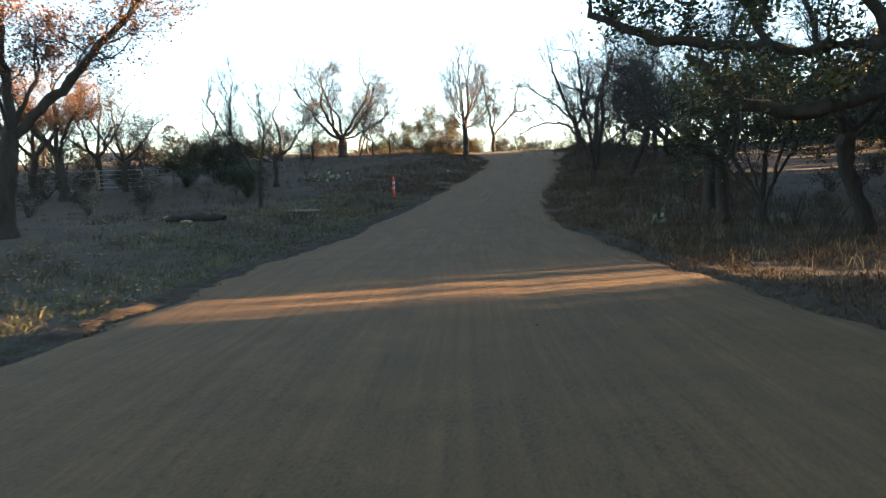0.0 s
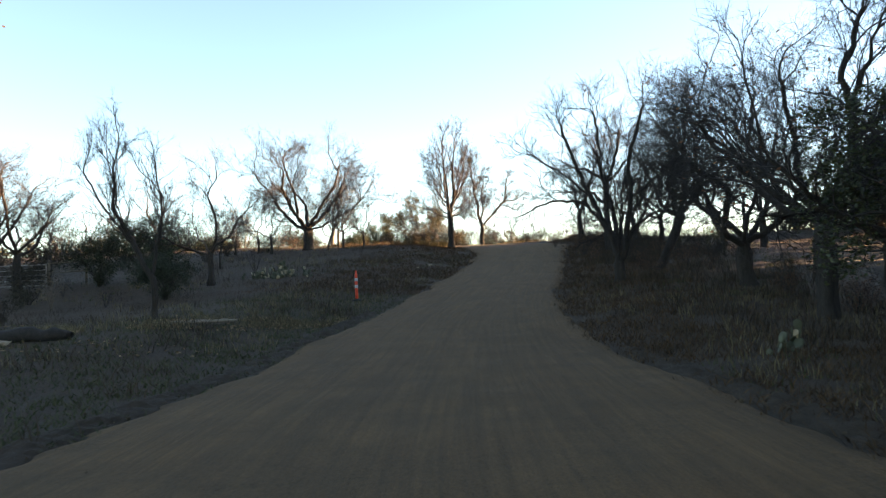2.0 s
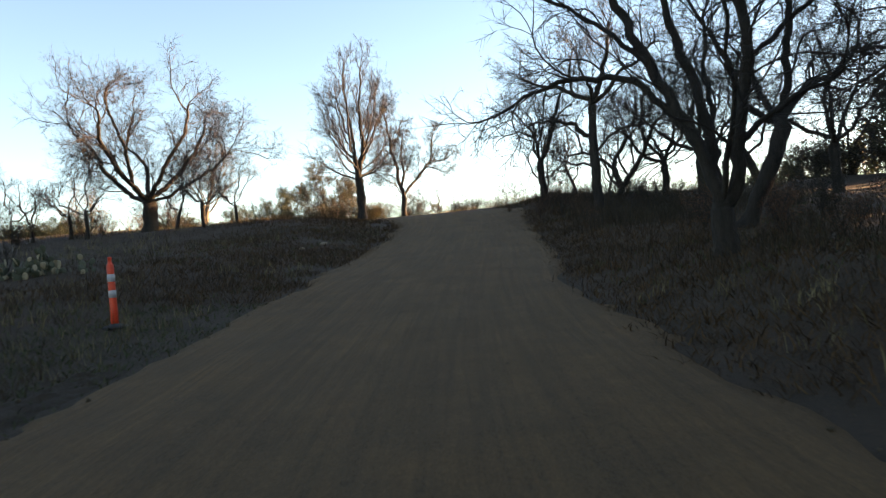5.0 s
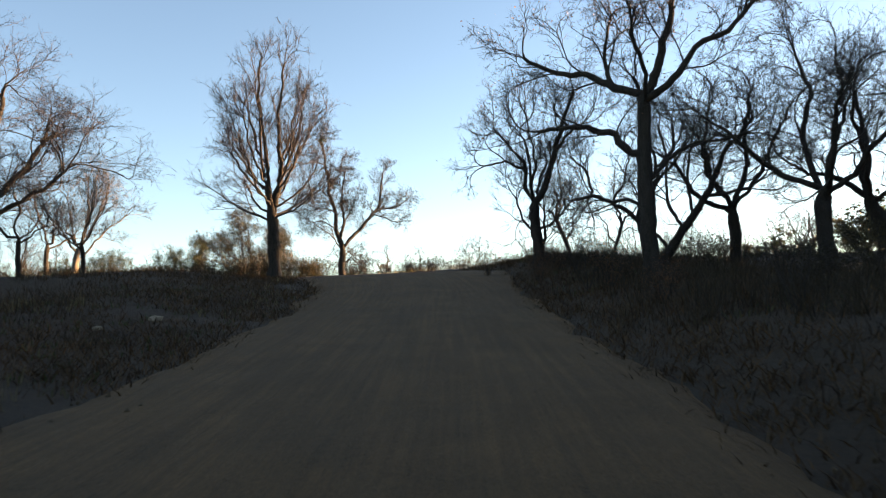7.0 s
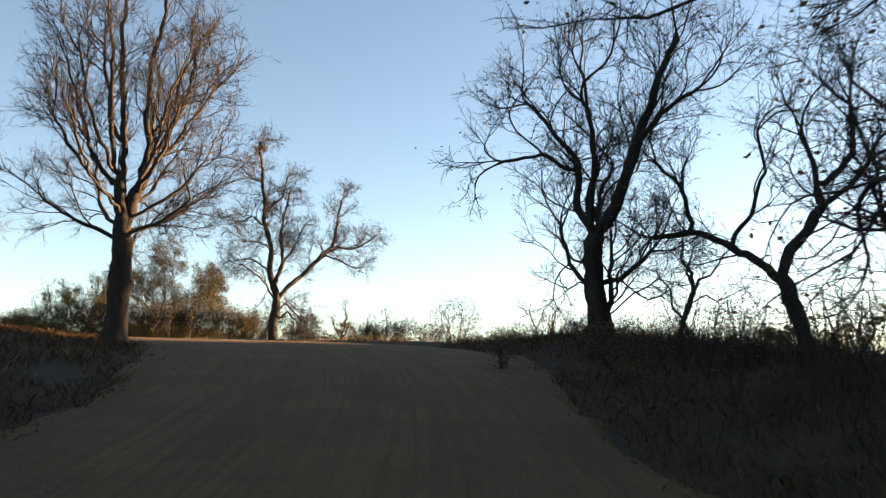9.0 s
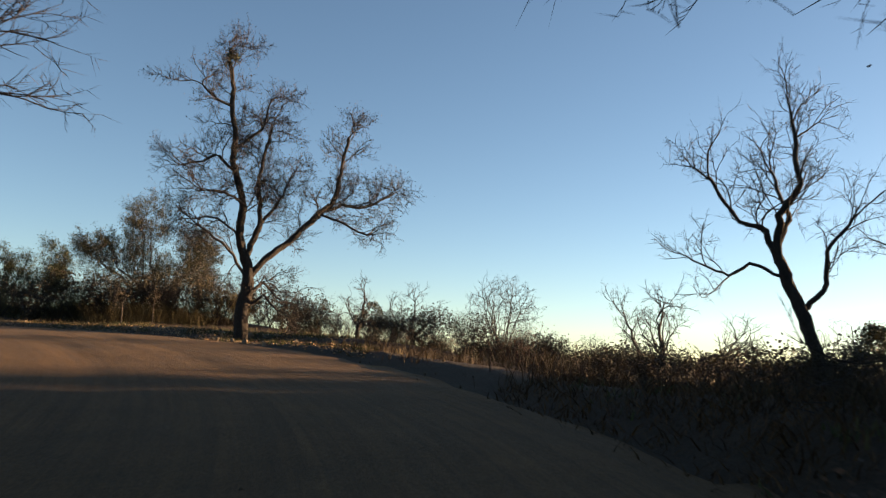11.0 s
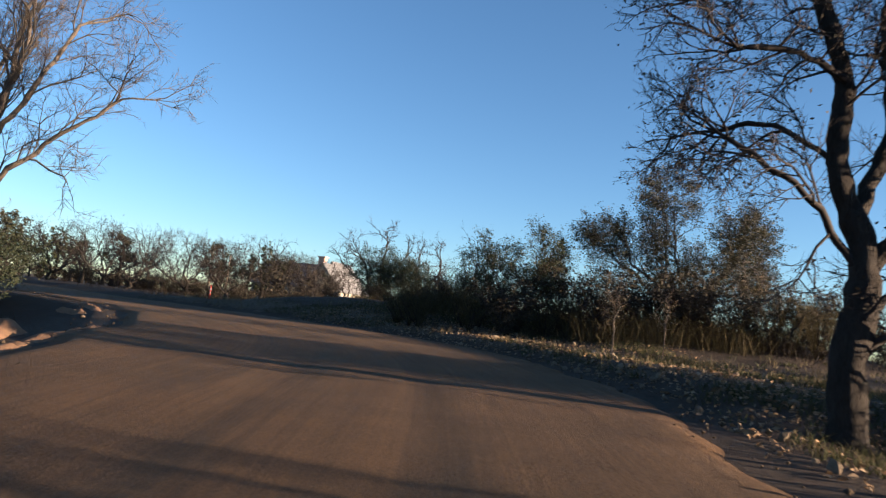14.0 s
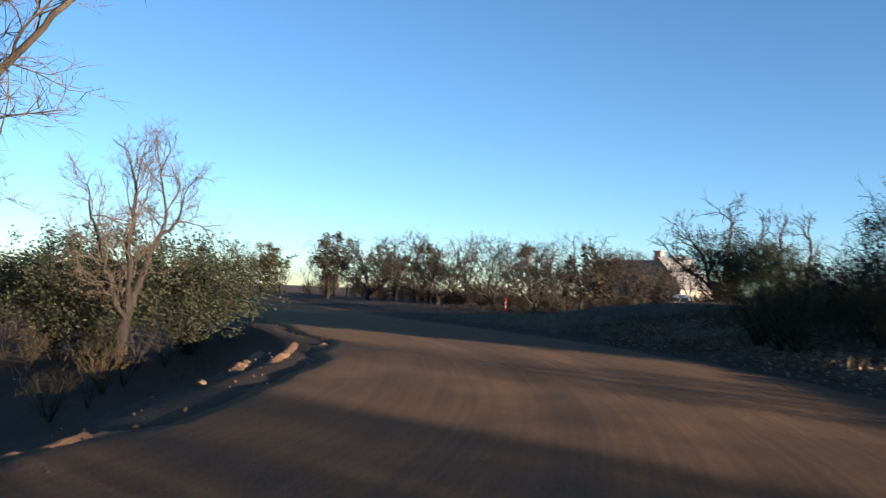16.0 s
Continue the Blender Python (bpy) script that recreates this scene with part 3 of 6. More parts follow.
def oak_form(h, spread, seed, fork=0.3, stems=4, lean=(0, 0), core=True):
    """Limbs and crown blobs of a spreading oak of height h and crown radius spread: uneven, with gaps between the boughs."""
    g = np.random.default_rng(seed)
    f = np.array((lean[0] * h * fork, lean[1] * h * fork, h * fork))
    limbs = [[(0, 0, 0), tuple(f * 0.5 + np.array((0.05, 0.03, 0))), tuple(f)]]
    blobs = [(f[0] + g.normal(0, 0.2), f[1] + g.normal(0, 0.2), h * 0.8, spread * 0.4, spread * 0.4, h * 0.19),
             (f[0], f[1], h * 0.62, spread * 0.62, spread * 0.62, h * 0.22)]
    if not core:
        blobs.pop()
    for k in range(stems):
        a = 2 * math.pi * (k + g.uniform(-0.3, 0.3)) / stems
        out = spread * g.uniform(0.42, 0.78)
        top = h * g.uniform(0.48, 0.84)
        start = f * g.uniform(0.72, 1.0)
        m = start + np.array((math.cos(a) * out * 0.55, math.sin(a) * out * 0.55, (top - start[2]) * g.uniform(0.35, 0.65)))
        e = np.array((f[0] + math.cos(a) * out, f[1] + math.sin(a) * out, top))
        limbs.append([tuple(start), tuple(start * 0.45 + m * 0.55 + g.normal(0, 0.1, 3)), tuple(m)])
        w = g.uniform(0.26, 0.42)
        blobs.append((e[0], e[1], top, spread * w, spread * w, h * g.uniform(0.1, 0.17)))
        if g.random() < 0.6:
            b = a + g.uniform(-0.7, 0.7)
            o2 = out * g.uniform(0.9, 1.2)
            blobs.append((f[0] + math.cos(b) * o2, f[1] + math.sin(b) * o2, top - h * g.uniform(0.1, 0.2), spread * 0.24, spread * 0.24, h * 0.09))
    return limbs, blobs


def spreading_limbs(h, spread, seed, fork=0.3, stems=5, lean=(0, 0)):
    """Trunk and crooked main limbs of an oak, which dip and rise on their way out; the highest goes on as a leader."""
    g = np.random.default_rng(seed)
    f = np.array((lean[0] * h * fork, lean[1] * h * fork, h * fork))
    limbs = [[(0, 0, 0), tuple(f * 0.5 + np.array((g.normal(0, 0.06), g.normal(0, 0.06), 0))), tuple(f)]]
    a0 = g.uniform(0, 6.28)
    for k in range(stems):
        a = a0 + 2 * math.pi * (k + g.uniform(-0.28, 0.28)) / stems
        up = 0.9 if k == 0 else g.uniform(0.22, 0.76)
        out = spread * (0.25 if k == 0 else (1.02 - 0.42 * up) * g.uniform(0.62, 0.98))
        start = f * g.uniform(0.7, 1.0)
        end = np.array((f[0] + math.cos(a) * out, f[1] + math.sin(a) * out, f[2] + (h - f[2]) * up * 0.82))
        pts = [start]
        for t in (0.25, 0.5, 0.75):
            b = start + (end - start) * np.array((t ** 0.8, t ** 0.8, t ** 1.15))
            pts.append(b + g.normal(0, 0.04 * np.linalg.norm(end - start), 3))
        limbs.append([tuple(p) for p in pts + [end]])
    return limbs


def gnarled_oak(seed, h, spread, base_r, **k):
    form = {q: k.pop(q) for q in ("fork", "stems", "lean") if q in k}
    r = math.sqrt(h * spread) / 5.5
    k.setdefault("sizes", (1.7 * r, 1.0 * r, 0.55 * r))
    k.setdefault("tip_r", 0.006)
    k.setdefault("step", 0.2)
    k.setdefault("twigs", 0.7)
    k.setdefault("twig_len", 0.36)
    k.setdefault("rise", 0.03)
    return tree_meshes(seed, spreading_limbs(h, spread, seed, **form), None, 0, base_r, **k)


def bare_oak(seed, h, spread, base_r, count=1500, **k):
    form = {q: k.pop(q) for q in ("fork", "stems", "lean", "core") if q in k}
    limbs, blobs = oak_form(h, spread, seed, **form)
    return tree_meshes(seed, limbs, blobs, count, base_r, **k)


def shrub(seed, h, spread, stems=7, count=330, **k):
    """A many-stemmed bush."""
    g = np.random.default_rng(seed)
    limbs = [[(0, 0, 0), (0.02, 0.02, h * 0.15)]]
    blobs = [(0, 0, h * 0.6, spread * 0.8, spread * 0.8, h * 0.42)]
    for j in range(stems):
        a = g.uniform(0, 6.28)
        o = spread * g.uniform(0.3, 0.75)
        limbs.append([(0, 0, 0.03), (math.cos(a) * o * 0.45, math.sin(a) * o * 0.45, h * 0.35), (math.cos(a) * o, math.sin(a) * o, h * g.uniform(0.6, 0.85))])
    k.setdefault("step", 0.16)
    k.setdefault("kill", 0.27)
    k.setdefault("twig_len", 0.24)
    k.setdefault("tip_r", 0.0065)
    k.setdefault("twigs", 0.6)
    k.setdefault("leaf_spread", 0.09)
    return tree_meshes(seed, limbs, blobs, count, k.pop("base_r", 0.05), **k)


# prototypes
OAK_A = gnarled_oak(11, 8.4, 5.2, 0.27, stems=7, fork=0.22)
OAK_B = gnarled_oak(12, 7.4, 3.9, 0.19, stems=5, fork=0.3)
OAK_C = gnarled_oak(13, 7.6, 3.8, 0.19, stems=4, fork=0.42, lean=(0.42, 0.1))
OAK_M = tree_meshes(51, [[(0, 0, 0), (0, 0, 0.4), (0, 0, 0.8)], [(0, 0, 0.7), (-0.25, 0, 1.8), (-0.9, 0, 3.2), (-1.4, 0, 4.6), (-1.9, 0, 6.0)], [(0, 0, 0.8), (-0.1, 0.2, 2.2), (-0.5, 0.3, 4.2), (-0.7, 0.3, 6.6)], [(0, 0, 0.7), (0.4, 0, 1.8), (0.6, 0, 3.2), (0.7, 0, 5.0), (1.2, 0, 6.6)],
                         [(-0.4, 0, 2.1), (-1.3, 0, 3.0), (-2.3, 0.1, 3.3), (-3.1, 0, 3.1)], [(-0.9, 0, 3.2), (-1.7, -0.1, 4.2), (-2.7, -0.1, 4.8)], [(0, 0, 0.8), (0.2, -0.9, 2.2), (0, -1.9, 4.3)], [(0, 0, 0.8), (0, 0.9, 2.4), (0.2, 1.9, 4.5)], [(0.6, 0, 3.2), (1.4, 0.1, 4.0), (2.3, 0.2, 4.6)], [(0.4, 0, 1.8), (1.2, -0.1, 2.5), (2.0, -0.1, 2.8)]],
                    None, 0, 0.18, tip_r=0.006, sizes=(1.5, 0.85, 0.48), step=0.2, rise=0.02, crook=0.17, gap=0.38, twigs=0.7, twig_len=0.3, limb_r={1: 0.11, 2: 0.10, 3: 0.11, 4: 0.06})
OAK_D = gnarled_oak(14, 6.0, 3.0, 0.14, stems=5, fork=0.28, leaves=500, leaf=M_RUST, leaf_size=0.06)
SMALL_A = gnarled_oak(15, 4.4, 2.0, 0.085, stems=4, fork=0.34, step=0.15)
SMALL_B = gnarled_oak(16, 4.0, 1.5, 0.07, stems=3, fork=0.3, lean=(0.3, 0), step=0.15)
OAK_E = tree_meshes(20, [[(0, 0, 0), (-0.05, 0, 1.6), (0.05, 0, 3.2), (0.1, 0, 4.5)], [(0.1, 0, 4.4), (0.5, 0.1, 5.0), (0.9, 0, 6.1), (1.0, 0.1, 7.3)], [(0.1, 0, 4.5), (-0.6, 0, 4.7), (-1.3, 0.2, 5.2), (-2.1, 0.2, 5.4), (-2.8, 0.2, 5.9)],
                         [(0.05, 0, 3.0), (-0.4, -0.1, 3.1), (-0.7, -0.2, 3.6), (-1.2, -0.3, 3.75), (-1.7, -0.3, 3.9), (-2.3, -0.4, 3.8)], [(0.1, 0, 4.3), (0.7, -0.4, 4.4), (1.4, -0.6, 5.1), (2.1, -0.7, 5.3), (2.8, -0.8, 6.0)], [(0.05, 0, 2.3), (0.5, 0.4, 3.0), (1.3, 0.6, 3.3), (2.2, 0.9, 3.4)], [(0.1, 0, 4.2), (-0.1, 1.3, 5.0), (-0.3, 2.2, 5.8)], [(0.1, 0, 4.2), (0.2, -1.2, 5.2), (0.1, -2.0, 6.0)],
                         [(0.0, 0, 1.7), (-0.4, 0.1, 2.0), (-0.8, 0.1, 2.0), (-1.3, 0.2, 2.2)], [(-0.6, 0, 4.7), (-0.8, 0.3, 5.6), (-0.6, 0.4, 6.6)]],
                    None, 0, 0.19, tip_r=0.006, sizes=(1.4, 0.8, 0.45), step=0.19, rise=0.02, crook=0.22, gap=0.32, twigs=0.7, twig_len=0.26, leaves=1800, leaf=M_RUST, leaf_size=0.05, leaf_spread=0.1, limb_r={1: 0.12, 2: 0.10, 3: 0.1, 4: 0.1, 5: 0.06, 8: 0.025})
UPRIGHT = tree_meshes(52, [[(0, 0, 0), (0, 0, 0.9), (-0.06, 0, 1.8), (-0.03, 0, 2.3)], [(-0.03, 0, 2.2), (-0.4, 0.1, 2.9), (-0.42, 0.1, 3.8), (-0.8, 0, 4.4), (-1.25, 0, 5.0)], [(-0.03, 0, 2.3), (-0.1, 0.2, 3.0), (0.1, 0.2, 3.7), (-0.1, 0.3, 4.6), (-0.2, 0.3, 5.6)],
                           [(-0.03, 0, 2.2), (0.35, 0, 2.8), (0.7, -0.1, 3.9), (1.05, -0.1, 5.0), (1.6, 0, 6.0)], [(0.68, -0.1, 3.8), (1.3, -0.3, 4.5), (2.0, -0.4, 4.9)], [(-0.42, 0.1, 3.6), (-1.0, -0.2, 3.9), (-1.7, -0.2, 3.8)], [(0, 0, 1.4), (0.5, 0.2, 1.5), (1.0, 0.2, 2.0)], [(-0.05, 0, 1.2), (-0.5, -0.1, 1.7), (-0.6, -0.2, 2.5)], [(0.02, 0, 0.2), (0.35, 0.1, 1.1), (0.3, 0.1, 2.1)], [(-0.03, 0, 2.2), (0.1, -0.9, 3.2), (0, -1.5, 4.4)], [(0, 0, 2.1), (0, 0.9, 3.2), (0.2, 1.5, 4.2)]],
                      None, 0, 0.19, tip_r=0.006, sizes=(1.15, 0.7, 0.4), step=0.17, rise=0.05, crook=0.18, gap=0.28, twigs=0.7, twig_len=0.26, leaves=600, leaf=M_RUST, leaf_size=0.05, limb_r={1: 0.08, 2: 0.06, 3: 0.12, 4: 0.06, 8: 0.06})
VEE = tree_meshes(53, [[(0, 0, 0), (-0.1, 0, 0.6), (-0.3, 0, 1.2), (-0.4, 0, 1.7)], [(-0.4, 0, 1.6), (-0.8, 0, 2.1), (-1.5, 0.1, 2.5), (-2.1, 0.1, 2.7), (-2.8, 0.1, 2.6)], [(-0.4, 0, 1.7), (-0.1, 0, 2.3), (0.35, 0.1, 3.0), (0.35, 0.1, 3.8), (0.1, 0.1, 4.6)], [(-1.3, 0.1, 2.4), (-0.9, 0.2, 2.9), (-0.6, 0.1, 3.7), (-0.7, 0, 4.6)], [(0.3, 0.1, 2.9), (0.9, 0, 3.3), (1.3, 0, 4.0)], [(-2.0, 0.1, 2.7), (-2.2, 0.1, 3.5), (-2.7, 0, 4.2)], [(0.35, 0.1, 3.4), (0.9, 0.2, 4.0), (1.0, 0.2, 5.0)]],
                  None, 0, 0.14, tip_r=0.006, sizes=(1.2, 0.7, 0.4), step=0.17, rise=0.07, crook=0.22, gap=0.32, twigs=0.6, twig_len=0.28, limb_r={1: 0.1, 2: 0.09, 3: 0.05, 4: 0.05})
SLOPER = tree_meshes(54, [[(0, 0, 0), (0.5, 0, 0.6), (1.0, 0, 1.25), (1.5, 0, 1.9)], [(1.5, 0, 1.85), (1.8, 0, 2.5), (2.1, 0, 3.1), (2.9, 0, 3.9)], [(0.9, 0, 1.1), (0.5, 0.1, 2.0), (0.55, 0.1, 3.2), (0.4, 0.2, 4.1)], [(1.2, 0, 1.5), (1.1, 0.2, 2.5), (1.3, 0.3, 3.8)], [(1.5, 0, 1.9), (2.2, -0.1, 2.0), (3.0, -0.2, 2.2)], [(1.7, 0, 2.3), (1.6, 0, 3.2), (1.8, 0.1, 4.4)], [(0.5, 0, 0.6), (0.0, 0.1, 1.2), (-0.3, 0.1, 2.2)]],
                     None, 0, 0.14, tip_r=0.006, sizes=(1.1, 0.65, 0.4), step=0.17, rise=0.12, crook=0.18, gap=0.34, twigs=0.6, twig_len=0.28, limb_r={1: 0.09, 2: 0.04, 3: 0.04})
LEAFY = gnarled_oak(17, 6.6, 4.4, 0.16, stems=10, fork=0.17, sizes=(1.5, 0.8, 0.45), gap=0.42, tip_r=0.007, twigs=0.5, leaves=66000, leaf=M_OLIVE, leaf_size=0.06, leaf_spread=0.07)
LIVE = bare_oak(18, 7.5, 3.9, 0.2, 2200, stems=6, fork=0.15, leaves=15000, leaf=M_LIVE, leaf_size=0.1, twigs=0.3, kill=0.34, leaf_spread=0.11)
LEANER = tree_meshes(19, [[(0, 0, 0), (0.25, 0.12, 1.6), (0.5, 0.3, 3.0)], [(0.5, 0.3, 2.9), (0.9, 0.6, 4.6), (1.3, 0.8, 6.6)], [(0.5, 0.3, 2.9), (0.0, 0.9, 4.6), (-0.4, 1.4, 6.0)], [(0.5, 0.3, 2.8), (1.4, -0.5, 4.2), (2.3, -1.2, 5.4)], [(0.5, 0.3, 2.6), (-0.4, -0.4, 4.2), (-1.2, -1.2, 5.4)], [(0.5, 0.3, 2.4), (1.2, 0.8, 3.4), (1.9, 1.3, 4.3), (2.6, 1.8, 5.0)], [(0.5, 0.3, 2.9), (1.2, 0.9, 4.8), (1.8, 1.4, 6.4)], [(0.5, 0.3, 2.9), (0.8, 0.8, 5.0), (0.8, 1.0, 7.0)]],
                     None, 0, 0.17, tip_r=0.0055, sizes=(1.15, 0.75, 0.45), step=0.19, rise=0.04, gap=0.3, twigs=0.8, twig_len=0.32, bark=M_BARK_PALE, twig=M_TWIG_MID)
SHRUB_A = shrub(21, 2.4, 1.5, count=200, twigs=0.4)
SHRUB_B = shrub(22, 3.0, 1.3, stems=9, count=480, bark=M_BARK_PALE, twig=M_TWIG_PALE)
SHRUB_LEAFY = shrub(23, 2.3, 1.5, leaves=2600, leaf=M_OLIVE, leaf_size=0.07, twigs=0.6)
SHRUB_RUST = shrub(27, 2.0, 1.4, stems=8, count=260, leaves=900, leaf=M_RUST, leaf_size=0.06)
THICKET = gnarled_oak(56, 3.9, 2.5, 0.09, stems=9, fork=0.1, sizes=(0.9, 0.55, 0.32), step=0.16, gap=0.3, tip_r=0.006, twigs=0.5, twig_len=0.2, leaves=30000, leaf=M_LIVE, leaf_size=0.055, leaf_spread=0.07)
SHRUB_DUN = shrub(29, 2.0, 1.6, stems=9, count=230, leaves=1100, leaf=M_DUN, leaf_size=0.085, twigs=0.55)
SHRUB_VASE = shrub(30, 3.2, 1.7, stems=16, count=1500, step=0.2, kill=0.2, rise=0.5, twigs=0.7, twig_len=0.3)
BROOM = shrub(37, 1.7, 1.2, stems=14, count=320, step=0.18, kill=0.25, rise=0.4, twigs=0.8, twig_len=0.3, twig=M_BROOM)
CEDAR = shrub(24, 2.2, 1.9, stems=10, count=700, leaves=16000, leaf=M_CEDAR, leaf_size=0.045, twigs=0.4, leaf_spread=0.07)
DEAD_A = gnarled_oak(25, 3.8, 2.2, 0.13, stems=5, fork=0.22, sizes=(0.9, 0.5, 0.3), gap=0.45, tip_r=0.010, twigs=0.35, twig_len=0.3, crook=0.3)
DEAD_B = gnarled_oak(26, 4.2, 1.9, 0.15, stems=4, fork=0.28, sizes=(0.9, 0.5, 0.3), gap=0.45, tip_r=0.010, twigs=0.35, twig_len=0.3, crook=0.32)
FIELD_OAK = gnarled_oak(55, 3.9, 2.6, 0.12, stems=7, fork=0.16, tip_r=0.009, step=0.2, gap=0.42, twigs=0.5, leaves=600, leaf=M_DUN, leaf_size=0.08)

# the tall elm on the crest, with a narrow vase-shaped crown
g = np.random.default_rng(31)
elm_limbs = [[(0, 0, 0), (0.03, 0, 1.3), (0.0, 0, 2.4)], [(0, 0, 2.3), (-0.18, 0.1, 4.2), (-0.35, 0.1, 6.2), (-0.3, 0.1, 8.4)], [(0, 0, 2.4), (0.3, 0, 4.2), (0.35, -0.1, 6.2), (0.6, -0.1, 8.2)]]
for k in range(20):
    a, low = 2.4 * k + g.uniform(-0.3, 0.3), k / 19
    z0 = 2.1 + 2.9 * (1 - low) * g.uniform(0.5, 1.0)
    tilt = radians(18 + 52 * low ** 1.3)
    reach = (3.4 - 1.4 * low) * g.uniform(0.75, 1.05)
    out, up = math.sin(tilt) * reach, math.cos(tilt) * reach
    x0 = 0.22 * (1 if math.cos(a) > 0 else -1) * (z0 > 3.2)
    c, d = math.cos(a), math.sin(a)
    elm_limbs.append([(x0, 0, z0), (x0 + 0.42 * out * c, 0.42 * out * d, z0 + 0.26 * up), (x0 + 0.75 * out * c, 0.75 * out * d, z0 + 0.62 * up), (x0 + out * c, out * d, z0 + up)])
ELM = tree_meshes(31, elm_limbs, None, 0, 0.24, tip_r=0.006, sizes=(1.0, 0.62, 0.38), step=0.18, rise=0.05, crook=0.11, angle=38, gap=0.33, bare=0.1, twigs=0.7, twig_len=0.28, limb_r={1: 0.085, 2: 0.085})
# the big tree at the bend: a tall leader and a long arm
BIG = tree_meshes(32, [[(0, 0, 0), (-0.08, 0, 0.9), (0.03, 0, 1.7), (0.05, 0, 2.4)], [(0.05, 0, 2.3), (-0.2, 0.1, 3.3), (-0.12, 0.1, 4.4), (-0.5, 0.1, 5.6), (-0.62, 0, 6.6), (-0.8, 0, 7.5), (-1.05, 0.1, 9.0)],
                       [(0.05, 0, 2.0), (0.8, -0.1, 2.9), (1.7, -0.1, 3.8), (2.5, 0, 4.6), (2.8, 0, 5.6), (3.0, 0, 6.9)], [(2.3, 0, 4.4), (3.0, 0.1, 4.7), (3.7, 0, 4.6), (4.6, 0, 5.2)], [(2.2, 0, 4.3), (2.9, -0.4, 4.0), (3.6, -0.6, 3.7)],
                       [(-0.4, 0.1, 5.2), (-1.1, 0.2, 5.7), (-1.5, 0.2, 5.4), (-2.1, 0.1, 5.2)], [(-0.02, 0.1, 2.6), (0.35, 0.3, 3.8), (0.2, 0.3, 5.2), (0.45, 0.1, 6.8)], [(-0.75, 0, 7.2), (-1.3, 0, 7.3), (-1.8, 0, 7.7)], [(-0.5, 0.1, 6.0), (0.1, 0.2, 6.6), (0.35, 0.2, 7.6)], [(-0.1, 0.1, 4.2), (-0.8, -0.3, 4.5), (-1.6, -0.5, 4.4)], [(0.3, 0.3, 3.6), (0.9, 0.6, 4.4), (1.3, 0.7, 5.2)],
                       [(0.0, 0, 2.0), (-0.8, -0.3, 2.9), (-1.6, -0.3, 3.4)], [(-0.15, 0.1, 3.2), (-0.9, 0.5, 3.8), (-1.6, 0.6, 3.7)], [(0.05, 0, 1.5), (0.7, 0.5, 2.0), (1.3, 0.6, 1.5)], [(-0.05, 0, 0.9), (0.5, -0.3, 1.5), (0.9, -0.4, 1.1)]],
                  None, 0, 0.19, tip_r=0.0065, sizes=(0.85, 0.54, 0.32), step=0.15, rise=0.0, crook=0.26, gap=0.19, angle=55, twigs=0.75, twig_len=0.2, leaves=9000, leaf=M_DUN, leaf_size=0.04, leaf_spread=0.08, limb_r={1: 0.12, 2: 0.11, 3: 0.06, 6: 0.06})
# the rust-leaved oak near the gate, with a long rising limb
RUST_OAK = tree_meshes(33, [[(0, 0, 0), (0.1, 0, 1.6), (0.3, 0, 3.0)], [(0.3, 0, 2.9), (1.8, 0.2, 4.3), (3.4, 0.2, 5.9), (4.2, 0, 6.6)], [(0.3, 0, 3.0), (0.5, 0, 5.0), (0.2, 0.2, 7.4)], [(0.3, 0, 2.8), (-1.2, 0.3, 4.4), (-2.4, 0.2, 5.8)], [(0.3, 0, 3.0), (0.6, 1.4, 5.0)], [(0.3, 0, 3.0), (0.6, -1.5, 5.0)]],
                       [(3.6, 0, 6.0, 1.7, 1.7, 1.5), (1.6, 0, 6.3, 2.0, 2.0, 1.9), (-1.4, 0, 6.2, 2.0, 2.0, 1.9), (3.0, 0, 4.2, 1.5, 1.5, 1.0)], 0, 0.26, tip_r=0.006, sizes=(1.7, 1.0, 0.55), step=0.2, crook=0.2, leaves=19000, leaf=M_RUST, leaf_size=0.075, twigs=0.5, leaf_spread=0.12, limb_r={1: 0.15, 2: 0.15, 3: 0.13})
